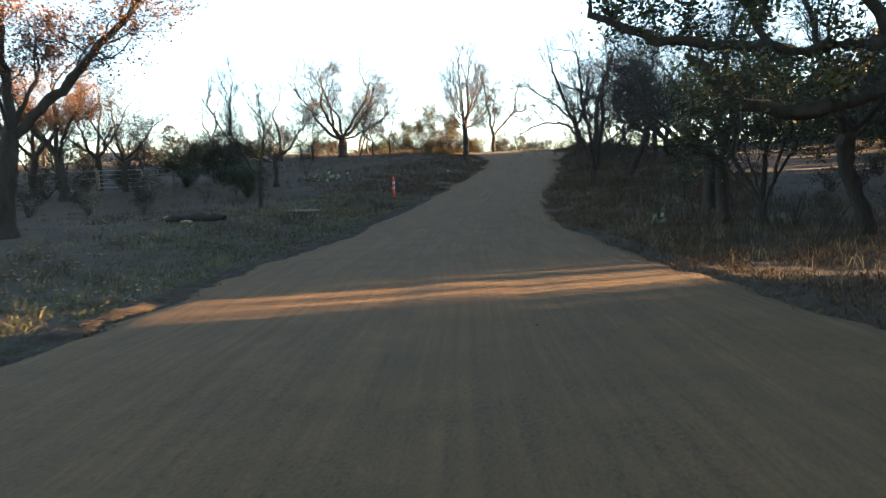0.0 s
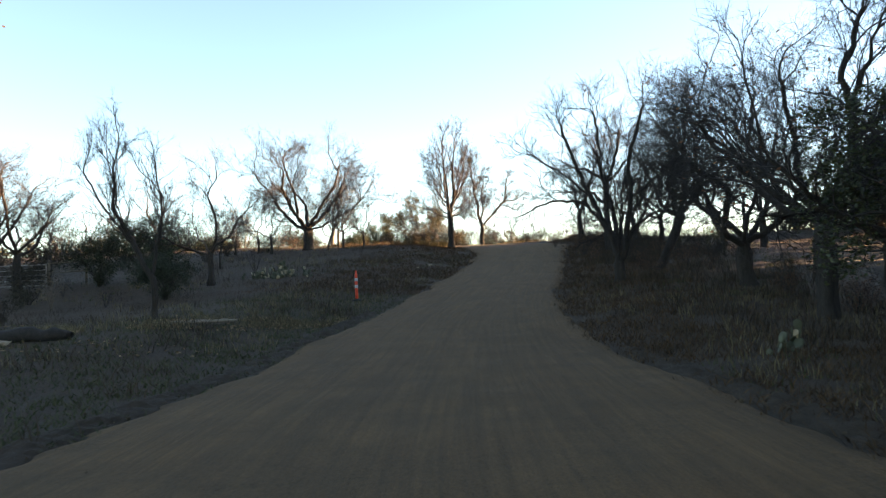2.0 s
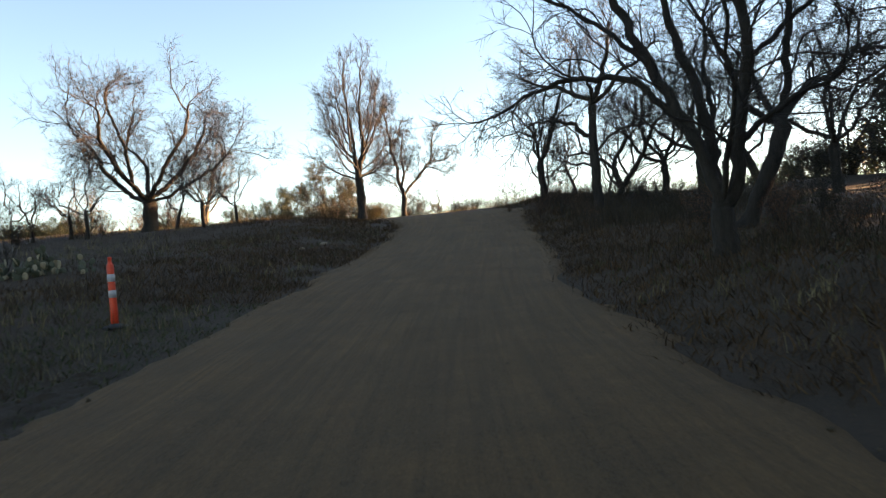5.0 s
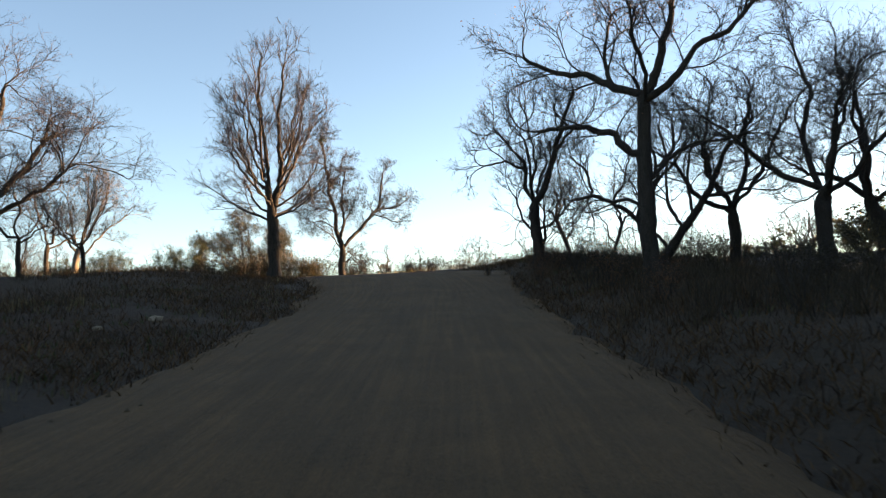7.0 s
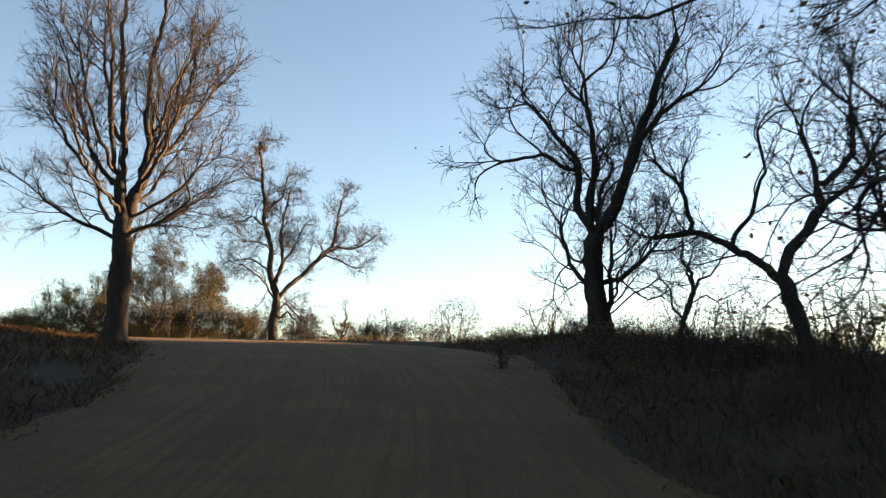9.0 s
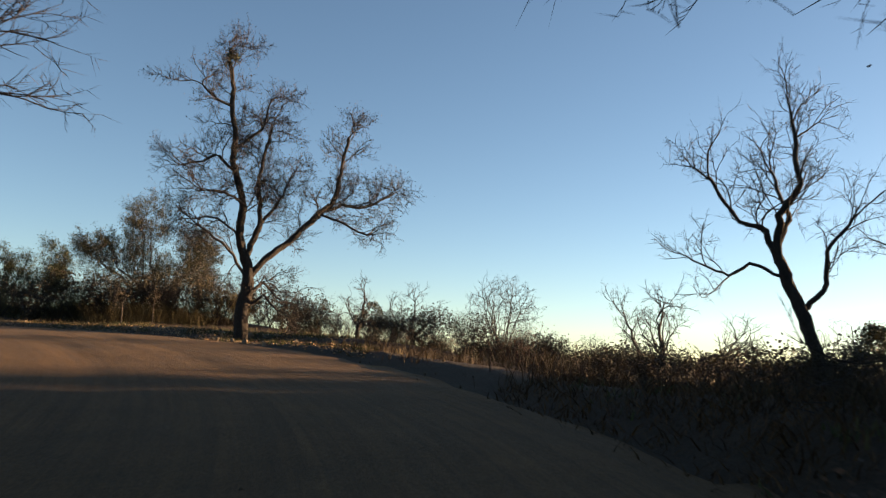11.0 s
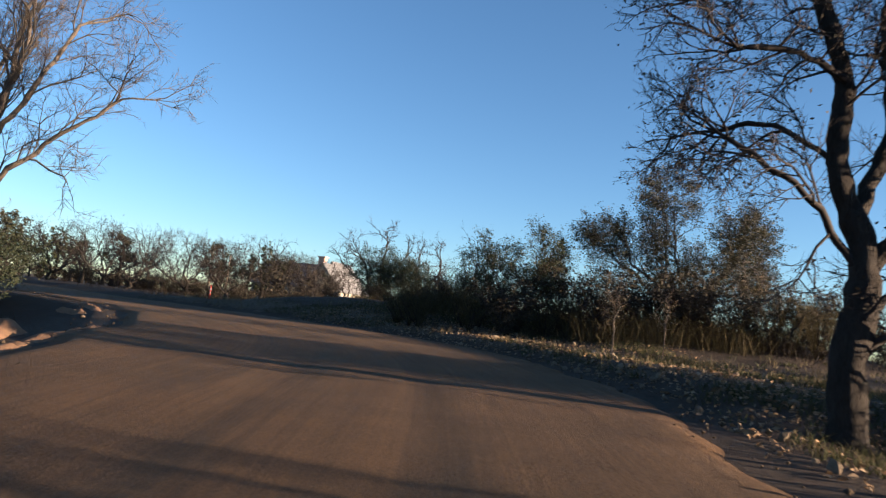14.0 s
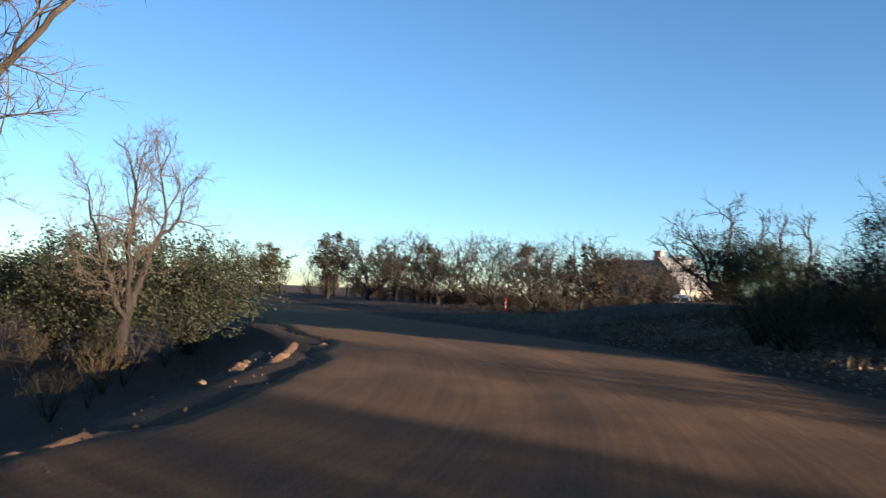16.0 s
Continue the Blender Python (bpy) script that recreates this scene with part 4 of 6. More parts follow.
# the live oak that spreads two heavy limbs over the start of the road
LIMB_OAK = tree_meshes(34, [[(0, 0, 0), (0.1, 0, 1.3), (0.0, 0, 2.2)], [(0, 0, 2.0), (-2.0, 0.9, 2.6), (-4.0, 1.8, 2.75), (-4.7, 1.8, 2.6), (-5.3, 1.8, 2.35), (-6.2, 1.9, 2.65), (-7.0, 2.0, 3.4)], [(0, 0, 2.2), (-2.0, 0.8, 3.2), (-4.0, 1.5, 3.4), (-5.5, 1.6, 3.35), (-7.4, 2.0, 3.6), (-8.4, 2.2, 4.1)],
                            [(0, 0, 2.1), (1.6, 0.4, 3.4), (3.0, 0.5, 4.4)], [(0, 0, 2.2), (0.2, 1.5, 3.8), (0.1, 2.6, 5.0)], [(0, 0, 2.2), (0.2, -1.6, 3.8), (0.1, -2.8, 5.0)], [(0, 0, 2.2), (0.1, 0.1, 4.4), (0.1, 0, 6.0)], [(-4.0, 1.5, 3.4), (-4.6, 1.8, 4.4), (-4.6, 2.0, 5.4)], [(-5.9, 1.7, 3.4), (-6.4, 1.6, 4.4)]],
                       [(-6.9, 2.0, 4.4, 1.7, 1.7, 0.9), (-4.6, 1.9, 5.0, 1.9, 1.9, 1.2), (-2.4, 0.9, 5.0, 1.9, 1.9, 1.3), (0, 0, 6.0, 2.6, 2.6, 1.5), (2.6, 0.5, 5.0, 1.8, 1.9, 1.3), (0, 2.6, 5.2, 1.7, 1.6, 1.2), (0, -2.6, 5.2, 1.7, 1.6, 1.2), (-5.8, 2.0, 2.9, 1.6, 1.3, 0.5)], 3400, 0.30, leaves=70000, leaf=M_LIVE, leaf_size=0.075, twigs=0.5, kill=0.32, leaf_spread=0.1, limb_r={1: 0.19, 2: 0.15, 7: 0.06, 8: 0.05})
# the crooked snag below the bend
SNAG = tree_meshes(35, [[(0, 0, 0), (-0.4, 0, 1.3), (-0.7, 0.05, 2.2), (-0.95, 0.1, 3.0)], [(-0.95, 0.1, 2.9), (-1.1, 0, 3.5), (-1.6, 0.1, 3.7), (-2.0, 0, 4.3)], [(-0.95, 0.1, 3.0), (-0.9, 0, 3.7), (-0.6, 0, 4.2), (-0.7, 0, 5.3)], [(-0.8, 0, 2.6), (-1.4, 0.2, 2.8), (-1.7, 0.1, 2.6), (-2.1, 0.1, 2.8)], [(-0.6, 0.1, 2.0), (-0.2, 0.1, 2.5), (-0.15, 0, 3.1), (0.2, 0, 3.6)], [(-0.95, 0.1, 3.1), (-0.75, 0.3, 3.7), (-1.0, 0.4, 4.5)]],
                   [(-0.6, 0, 5.1, 1.0, 1.0, 1.0), (-1.7, 0, 4.2, 0.7, 0.7, 0.6), (0.4, 0, 4.3, 0.7, 0.7, 0.6), (-1.9, 0.1, 2.9, 0.5, 0.5, 0.3), (-0.9, 0.2, 4.3, 0.9, 0.9, 0.6)], 0, 0.105, tip_r=0.005, sizes=(0.75, 0.48, 0.28), step=0.13, rise=0.08, crook=0.2, gap=0.26, twigs=0.5, twig_len=0.22, limb_r={1: 0.06, 2: 0.07, 4: 0.055})
SLANT = tree_meshes(38, [[(0, 0, 0), (-0.35, 0, 0.8), (-0.9, 0, 1.7)], [(-0.9, 0, 1.6), (-1.4, 0.1, 2.5), (-1.9, 0, 3.5), (-2.1, 0, 4.0)], [(-0.8, 0, 1.5), (-1.7, 0.2, 1.9), (-2.8, 0.1, 1.9)], [(-0.5, 0, 1.1), (0.3, 0, 1.9), (0.9, 0.1, 2.7), (1.7, 0, 2.9)], [(-1.0, 0, 1.9), (-0.6, 0.3, 2.7), (-0.4, 0.3, 3.3)]],
                    [(-2.0, 0, 3.5, 0.9, 0.8, 0.7), (-2.5, 0.1, 2.3, 0.8, 0.7, 0.6), (-0.6, 0.2, 3.0, 0.9, 0.8, 0.7), (1.2, 0, 2.8, 0.9, 0.8, 0.6), (-1.4, 0, 2.7, 0.8, 0.8, 0.6)], 0, 0.12, tip_r=0.006, sizes=(1.0, 0.55, 0.3), step=0.14, rise=0.05, crook=0.24, gap=0.28, twigs=0.4, twig_len=0.2, leaves=500, leaf=M_DUN, leaf_size=0.05, limb_r={1: 0.07, 2: 0.05, 3: 0.05})
PALE = tree_meshes(39, [[(0, 0, 0), (0.1, 0, 0.7), (0.0, 0, 1.2)], [(0, 0, 1.0), (-0.6, -0.3, 2.2), (-1.2, -0.5, 3.2), (-1.5, -0.6, 3.8), (-1.3, -0.6, 4.7)], [(-1.2, -0.5, 3.2), (-1.8, -0.7, 3.4), (-2.2, -0.8, 3.9)], [(0, 0, 1.1), (0.2, 0.2, 2.5), (0.1, 0.2, 4.2)], [(0, 0, 1.1), (0.9, 0.3, 2.2), (1.6, 0.6, 3.4)], [(0, 0, 0.9), (-0.2, -0.6, 2.4)]],
                   [(0, 0, 3.6, 1.5, 1.5, 1.2), (1.2, 0.5, 3.3, 1.1, 1.1, 1.0), (-0.9, -0.4, 3.0, 1.0, 1.0, 0.8), (0.2, 0.1, 2.2, 1.4, 1.4, 0.7)], 0, 0.13, tip_r=0.006, sizes=(1.1, 0.65, 0.36), step=0.14, rise=0.08, crook=0.2, gap=0.26, twigs=0.5, twig_len=0.25, twig=M_TWIG_MID, limb_r={1: 0.06, 2: 0.035})
TWIN = tree_meshes(40, [[(0, 0, 0), (0.06, 0, 0.8), (0, 0, 1.4)], [(0, 0, 1.3), (-0.5, 0, 2.2), (-0.9, 0, 3.2), (-1.0, 0, 4.6)], [(0, 0, 1.4), (0.2, 0.1, 2.6), (0.3, 0, 3.6)], [(-0.5, 0, 2.2), (-1.2, 0.1, 3.0), (-1.7, 0.1, 4.0)]],
                   [(0.4, 0, 3.9, 0.8, 0.8, 1.3), (0.1, 0, 2.8, 0.7, 0.7, 0.6), (-1.3, 0, 3.6, 0.4, 0.4, 0.5)], 0, 0.085, tip_r=0.006, sizes=(1.15, 0.6, 0.36), step=0.15, rise=0.1, crook=0.1, angle=30, gap=0.26, twigs=0.5, twig_len=0.32, limb_r={1: 0.05, 2: 0.04})
SAPLING = bare_oak(36, 3.4, 0.9, 0.035, 200, stems=3, fork=0.55, step=0.16, kill=0.26, tip_r=0.005, bark=M_BARK_PALE, twig=M_TWIG_PALE)

plant("limb_oak", LIMB_OAK, 10.8, 10.2, "dark live oak with heavy limbs low over the roadside", "tree")
plant("rust_oak", RUST_OAK, -12.7, 22.7, "oak with rust-brown leaves and a long rising limb", "tree")
for x, y, turn, sc in [(-20.5, 42.5, 150, 0.85), (-24.0, 46.0, 60, 0.8), (-27.5, 38.5, 250, 0.8)]:
    plant("rust_oak", RUST_OAK, x, y, "oak with thin rust-brown leaves behind the gate", "tree", "rust oaks", turn, sc)
for x, y, turn, sc in [(-17.5, 33.0, 10, 0.8), (-20.5, 35.0, 60, 0.9), (-16.0, 42.0, 100, 0.85), (-19.0, 40.5, 200, 0.9), (-22.0, 43.5, 130, 1.0), (-25.5, 42.0, 0, 1.0), (-15.2, 33.5, 40, 0.5), (-13.6, 35.5, 40, 0.5)]:
    plant("bush", SHRUB_DUN, x, y, "tangled brown bush with withered leaves near the gate", "bush", "bushes by the gate", turn, sc)
plant("broad_oak", OAK_A, -8.5, 67.6, "broad bare oak with a wide twiggy crown above scrub", "tree", stretch=(1.22, 1.22, 1.02))
plant("elm_tree", ELM, 2.2, 71.2, "tall bare elm with a narrow crown on the crest", "tree", scale=1.06)
forked = plant("forked_tree", BIG, 5.8, 87.5, "big bare tree with one long side arm beside the bend", "tree", turn=20)
ball = np.random.default_rng(4).normal(0, 0.12, (60, 3)) + np.array((-1.0, 0.05, 8.75))
part("foliage", mesh_from("foliage", *leaf_cloud(ball, 700, 0.05, 5, 0.05), M_LIVE), forked, "dark ball of mistletoe in the treetop")
plant("slanting_tree", SLANT, 17.9, 83.6, "bare tree slanting over brush on the falling slope", "tree", turn=-8, scale=0.74)
plant("grey_tree", PALE, -18.6, 90.4, "bare pale grey tree with crooked dead leader beside cedars", "tree", turn=-65)
plant("crooked_tree", SNAG, 16.1, 74.6, "crooked bare tree with broken stubs on the falling slope", "tree", turn=-30, scale=0.98)
plant("crooked_tree", SNAG, 17.4, 74.4, "crooked bare tree leaning beside its twin", "tree", turn=150, scale=0.85)

oaks = "bare oaks along the road"
for meshes, x, y, turn, sc in [
        (OAK_B, -21.6, 49.5, 40, 1.0), (OAK_B, -18.7, 46.4, 200, 0.85), (OAK_D, -9.8, 46.4, 30, 0.95), (SMALL_A, -14.5, 66.2, 80, 0.75), (SMALL_A, -6.9, 74.0, 10, 0.95), (SMALL_A, -10.6, 64.6, 140, 0.95), (SMALL_A, -11.8, 66.0, 220, 0.85), (SMALL_B, -6.8, 65.4, 20, 1.1), (SMALL_A, -5.8, 67.2, 300, 0.9), (SMALL_A, -4.6, 70.0, 200, 0.8), (OAK_D, -13.8, 52.0, 200, 0.7), (SMALL_A, -11.9, 56.0, 90, 0.7),
        (OAK_D, 8.0, 22.6, 90, 1.15), (OAK_B, 11.2, 31.2, 140, 1.0), (OAK_C, 9.6, 17.6, 200, 0.9), (OAK_B, 9.2, 27.3, 260, 1.1), (OAK_M, 7.5, 39.2, -20, 1.0), (OAK_C, 10.4, 44.0, -20, 1.0), (OAK_A, 10.8, 35.4, 70, 0.9),
        (OAK_B, 19.4, 53.8, 10, 0.95), (UPRIGHT, 11.4, 66.0, -30, 1.0), (OAK_E, 11.2, 56.7, -32, 1.0), (OAK_B, 15.1, 55.7, 20, 0.9), (OAK_C, 18.6, 57.2, 120, 0.8),
        (VEE, 15.4, 65.4, -38, 1.0), (SLOPER, 12.9, 60.2, -38, 1.0), (OAK_B, 15.5, 60.3, 300, 0.85), (LEANER, -9.1, 85.0, 0, 1.0), (OAK_D, -11.4, 84.2, 130, 0.8)]:
    plant("bare_oak", meshes, x, y, "bare grey oak with a spreading twiggy crown", "tree", oaks, turn, sc)
for meshes, x, y, turn, sc in [(LEAFY, -0.8, 109.4, 0, 1.0)]:
    plant("leafy_oak", meshes, x, y, "small oak still holding dull olive-brown leaves", "tree", "leafy oaks", turn, sc)
# The last two stand out of view and serve only to shade the road.
for x, y, turn, sc in [(8.7, 21.4, 50, 0.68), (15.5, 20.0, 10, 1.0), (17.5, 28.0, 90, 1.0)]:
    plant("live_oak", LIVE, x, y, "dark evergreen live oak among bare trees", "tree", "live oaks", turn, sc)
plant("twin_stem_tree", TWIN, -7.5, 32.1, "thin tree with two stems and upright bare twigs", "tree")
for x, y in [(0.5, 96.0), (1.5, 97.0)]:
    plant("sapling", SAPLING, x, y, "pale slender sapling on the rubble bank", "sapling", "saplings", 40 * x, 0.62)
for meshes, x, y, turn, sc in [(DEAD_A, -17.9, 112.9, 0, 1.1), (DEAD_B, -15.4, 113.4, 100, 0.8), (DEAD_B, -19.5, 122.0, 30, 1.1), (DEAD_A, 13.4, 105.6, 200, 0.8), (DEAD_B, 10.5, 106, 10, 0.75), (DEAD_A, 17.5, 83.0, 90, 0.9)]:
    plant("dead_tree", meshes, x, y, "dead grey tree with crooked bare limbs", "tree", "dead trees", turn, sc)
plant("thicket", THICKET, -5.3, 104.0, "dense rounded thicket with dull olive leaves", "bush", scale=0.9)
for x, y, turn, sc, lab in [(-16.8, 112.1, 0, 1.35, "dark round cedar bush below dead branches"), (-14.9, 111.6, 120, 1.0, "dark round cedar bush below dead branches"), (-14.0, 50.0, 10, 1.5, "dark green cedar behind bare oaks"), (-15.6, 48.0, 90, 1.3, "dark green cedar behind bare oaks"), (-10.4, 41.7, 140, 0.9, "dark green cedar beside a thin tree"), (-5.9, 80.3, 60, 0.7, "low dark cedar bush on the crest"), (-20.6, 92.6, 30, 1.5, "tall dark cedar among bare brush"), (-23.0, 89.6, 200, 1.45, "tall dark cedar among bare brush"), (-21.4, 90.6, 80, 1.6, "tall dark cedar among bare brush"), (-26.0, 87.6, 120, 1.3, "tall dark cedar among bare brush"), (-24.2, 93.6, 300, 1.1, "tall dark cedar among bare brush")]:
    plant("cedar_bush", CEDAR, x, y, lab, "bush", "cedar bushes", turn, sc)
bushes = "roadside bushes"
g = np.random.default_rng(8)
BAND = []
for x0, x1, y0, y1, n, lo, hi, kinds in [(-10, -1, 100.2, 103.5, 18, 0.75, 1.2, (BROOM, BROOM, SHRUB_DUN)), (-2, 6, 101.8, 104.5, 20, 0.85, 1.3, (BROOM, BROOM, SHRUB_DUN)), (-10, 9, 104.5, 109, 20, 0.7, 1.15, (SHRUB_DUN, SHRUB_DUN, SHRUB_A)), (5, 10, 104.5, 108, 9, 0.5, 0.8, (SHRUB_DUN, BROOM)), (11.2, 13.5, 75, 87, 8, 0.26, 0.36, (SHRUB_DUN, SHRUB_DUN, SHRUB_A)), (8.8, 13, 86, 95, 12, 0.4, 0.6, (SHRUB_DUN, SHRUB_A)), (13.5, 22, 74, 90, 30, 0.5, 0.8, (SHRUB_DUN, SHRUB_DUN, SHRUB_A)), (11, 24, 90, 99, 20, 0.6, 0.95, (SHRUB_DUN, SHRUB_DUN, SHRUB_RUST)), (10, 24, 107, 112, 14, 0.65, 1.0, (SHRUB_DUN, SHRUB_DUN, SHRUB_RUST)), (9.4, 15, 44, 66, 34, 0.32, 0.62, (SHRUB_RUST, SHRUB_RUST, SHRUB_A, SHRUB_DUN)),
                                      (14.5, 20, 64, 72, 8, 0.2, 0.35, (SHRUB_DUN, SHRUB_RUST)), (12, 18, 69, 79, 16, 0.28, 0.48, (SHRUB_DUN, SHRUB_DUN, SHRUB_A)), (8.4, 14, 13, 46, 20, 0.3, 0.5, (SHRUB_RUST, SHRUB_A, SHRUB_LEAFY)),
                                      (-13, -4, 67, 79, 12, 0.18, 0.4, (SHRUB_DUN, SHRUB_A)), (-16, -9, 30, 62, 10, 0.35, 0.7, (SHRUB_A, SHRUB_B, SHRUB_LEAFY)), (-15, -9.5, 64, 84, 8, 0.4, 0.8, (SHRUB_A, SHRUB_RUST)), (-28, -15, 86, 91.5, 10, 0.4, 0.75, (SHRUB_A, SHRUB_DUN))]:
    for k in range(n):
        BAND.append((kinds[g.integers(len(kinds))], g.uniform(x0, x1), g.uniform(y0, y1), g.uniform(0, 360), g.uniform(lo, hi)))
for meshes, x, y, turn, sc in [(BROOM, -11.6, 87.6, 0, 0.5), (BROOM, -14.6, 89.0, 70, 0.6), (SHRUB_A, -15.4, 89.6, 50, 0.6), (SHRUB_A, -12.9, 88.4, 140, 0.3),
                               (SHRUB_VASE, 16.9, 99.8, 0, 1.35), (SHRUB_VASE, 15.4, 101.0, 90, 0.7), (SHRUB_VASE, 21.3, 99.4, 200, 0.8), (SHRUB_DUN, 18.5, 98.0, 200, 0.5), (SHRUB_DUN, 16.0, 98.0, 20, 0.45), (SHRUB_A, 9.0, 92.0, 0, 0.5), (SHRUB_A, 3.2, 104.0, 30, 1.2), (SHRUB_LEAFY, 0.2, 105.0, 0, 1.0),
                               (SHRUB_A, -3.0, 103.0, 80, 1.0), (SHRUB_B, 2.5, 105.0, 0, 1.0), (SHRUB_A, 9.9, 57.5, 90, 0.5), (SHRUB_A, 11.4, 52.0, 200, 0.6), (SHRUB_DUN, 18.6, 82.4, 0, 0.7), (SHRUB_DUN, 20.4, 82.6, 90, 0.7), (SHRUB_DUN, 16.6, 82.4, 190, 0.6), (SHRUB_A, -7.0, 104.6, 20, 1.5), (SHRUB_A, -7.8, 105.2, 130, 1.3), (BROOM, 15.5, 52.0, 0, 1.1), (BROOM, 17.0, 54.0, 90, 0.95), (BROOM, 14.4, 53.4, 200, 0.8)] + [(SHRUB_A, 12.0 + 0.42 * k, 58.0 + (k * 3.7) % 10, 50 * k, 0.45 + 0.06 * (k % 5)) for k in range(16)] + BAND:
    plant("bush", meshes, x, y, "tangled winter bush of thin bare stems", "bush", bushes, turn, sc)


def woods(name, label, spots, protos, seed):
    """Far trees joined into one thing of kind stuff."""
    g = np.random.default_rng(seed)
    root = thing(name, (0, 0, 0), label, "woods", kind="stuff")
    packs = {}
    for x, y, sc in spots:
        meshes = protos[g.integers(len(protos))]
        z, a = ground_at(x, y) - 0.1, g.uniform(0, 6.28)
        R = np.array(((math.cos(a), -math.sin(a), 0), (math.sin(a), math.cos(a), 0), (0, 0, 1))) * sc
        for n, me in meshes:
            v = np.empty(len(me.vertices) * 3, np.float32)
            me.vertices.foreach_get("co", v)
            k = me.polygons[0].loop_total
            f = np.empty(len(me.loops), np.int32)
            me.loops.foreach_get("vertex_index", f)
            packs.setdefault((n, me.materials[0], k), []).append((v.reshape(-1, 3) @ R.T + np.array((x, y, z)), f.reshape(-1, k)))
    for (n, mat, k), p in packs.items():
        part(n, mesh_from(n, *joined(p), mat, k == 4), root)
    return root


F_OAK = bare_oak(41, 6.0, 3.2, 0.15, 600, stems=5, fork=0.28, step=0.36, kill=0.45, twigs=0.5, twig_len=0.45, tip_r=0.011)
F_LEAFY = bare_oak(42, 5.6, 2.9, 0.16, 300, stems=4, fork=0.3, step=0.4, kill=0.65, twigs=0.4, tip_r=0.014, leaves=1500, leaf=M_OLIVE, leaf_size=0.19)
F_LIVE = bare_oak(43, 6.2, 3.4, 0.2, 260, stems=4, fork=0.14, step=0.4, kill=0.6, twigs=0.3, tip_r=0.014, leaves=1000, leaf=M_LIVE, leaf_size=0.33)
F_SHRUB = shrub(44, 2.6, 1.9, count=140, step=0.3, kill=0.42, twigs=0.45, twig_len=0.4, tip_r=0.010, leaves=450, leaf=M_OLIVE, leaf_size=0.11)
F_DUN = shrub(45, 2.4, 2.0, count=120, step=0.3, kill=0.45, twigs=0.4, twig_len=0.4, tip_r=0.009, leaves=950, leaf=M_DUN, leaf_size=0.12)
for meshes, x, y, turn, sc in [(F_OAK, -39.4, 122.8, 0, 0.85), (F_OAK, -46, 115.8, 50, 0.75), (F_LEAFY, -44.7, 117.8, 90, 0.8), (F_LEAFY, -60.6, 118.8, 140, 1.05), (F_OAK, -54, 128.6, 200, 1.1), (F_LIVE, -40, 129.2, 30, 0.85), (F_OAK, -54.8, 107.6, 0, 0.8), (F_LIVE, -86, 124, 0, 0.9), (F_OAK, -50, 124, 90, 0.9), (F_LEAFY, -36, 119.5, 10, 0.75), (F_OAK, -33.5, 121.5, 10, 0.9), (F_LEAFY, -52, 113.5, 60, 0.85), (F_OAK, -66, 112, 60, 0.9), (F_LEAFY, -74, 118, 160, 1.0), (F_OAK, -70, 123, 160, 1.1), (F_LIVE, -64, 126, 60, 0.9), (F_OAK, -80, 112, 260, 0.9), (F_LEAFY, -92, 118, 60, 1.0), (F_OAK, -48, 132, 0, 1.0), (F_OAK, -38.2, 128.5, 20, 0.85), (F_OAK, -36.4, 130.0, 120, 0.8), (F_LEAFY, -34.5, 121.0, 220, 0.6), (F_DUN, -29.3, 119.2, 0, 1.15)] + [(FIELD_OAK, -28.8, 113.2, 10, 0.9), (FIELD_OAK, -33.9, 114.5, 80, 1.05), (FIELD_OAK, -38.9, 114.2, 150, 0.95), (FIELD_OAK, -44.5, 116.5, 220, 1.2), (FIELD_OAK, -51.5, 117.0, 290, 1.25), (FIELD_OAK, -31.9, 122.6, 60, 1.0), (FIELD_OAK, -30.2, 123.8, 160, 0.95)]:
    plant("field_tree", meshes, x, y, "low winter tree in the field beyond the bend", "tree", "field trees", turn, sc)
F_FAR = bare_oak(46, 5.0, 3.2, 0.15, 40, stems=4, fork=0.12, step=0.6, kill=0.9, twigs=0.25, twig_len=0.6, tip_r=0.02, leaves=380, leaf=M_DUN, leaf_size=0.4)
F_TALL = bare_oak(47, 16.0, 5.0, 0.3, 300, stems=6, fork=0.55, step=0.5, kill=0.8, twigs=0.4, tip_r=0.014, leaves=2600, leaf=M_LIVE, leaf_size=0.3)
g = np.random.default_rng(5)
# Woods seen on the right, plus unseen trees added to shade the road.
east = [(x, y, g.uniform(0.8, 1.2)) for x, y in zip(g.uniform(20, 44, 36), g.uniform(-6, 34, 36))] + [(x, y, 0.9) for x, y in zip(g.uniform(15, 26, 10), g.uniform(-4, 11, 10))]
east += [(x, 0.21 * x + g.uniform(15.2, 47), g.uniform(1.3, 1.75)) for x in g.uniform(36, 56, 40)]
east += [(x, 0.21 * x + g.uniform(-7, 7.0), g.uniform(0.9, 1.2)) for x in g.uniform(15, 34, 22)]
# Trees kept out of one lane so a strip of sun crosses the road.
east = [p for p in east if not 9.2 < p[1] - 0.21 * p[0] < 14.0]
woods("east_woods", "mixed woods east of the road, widened out of view for shade", east, [F_OAK, F_LIVE, F_LIVE, F_LEAFY], 1)
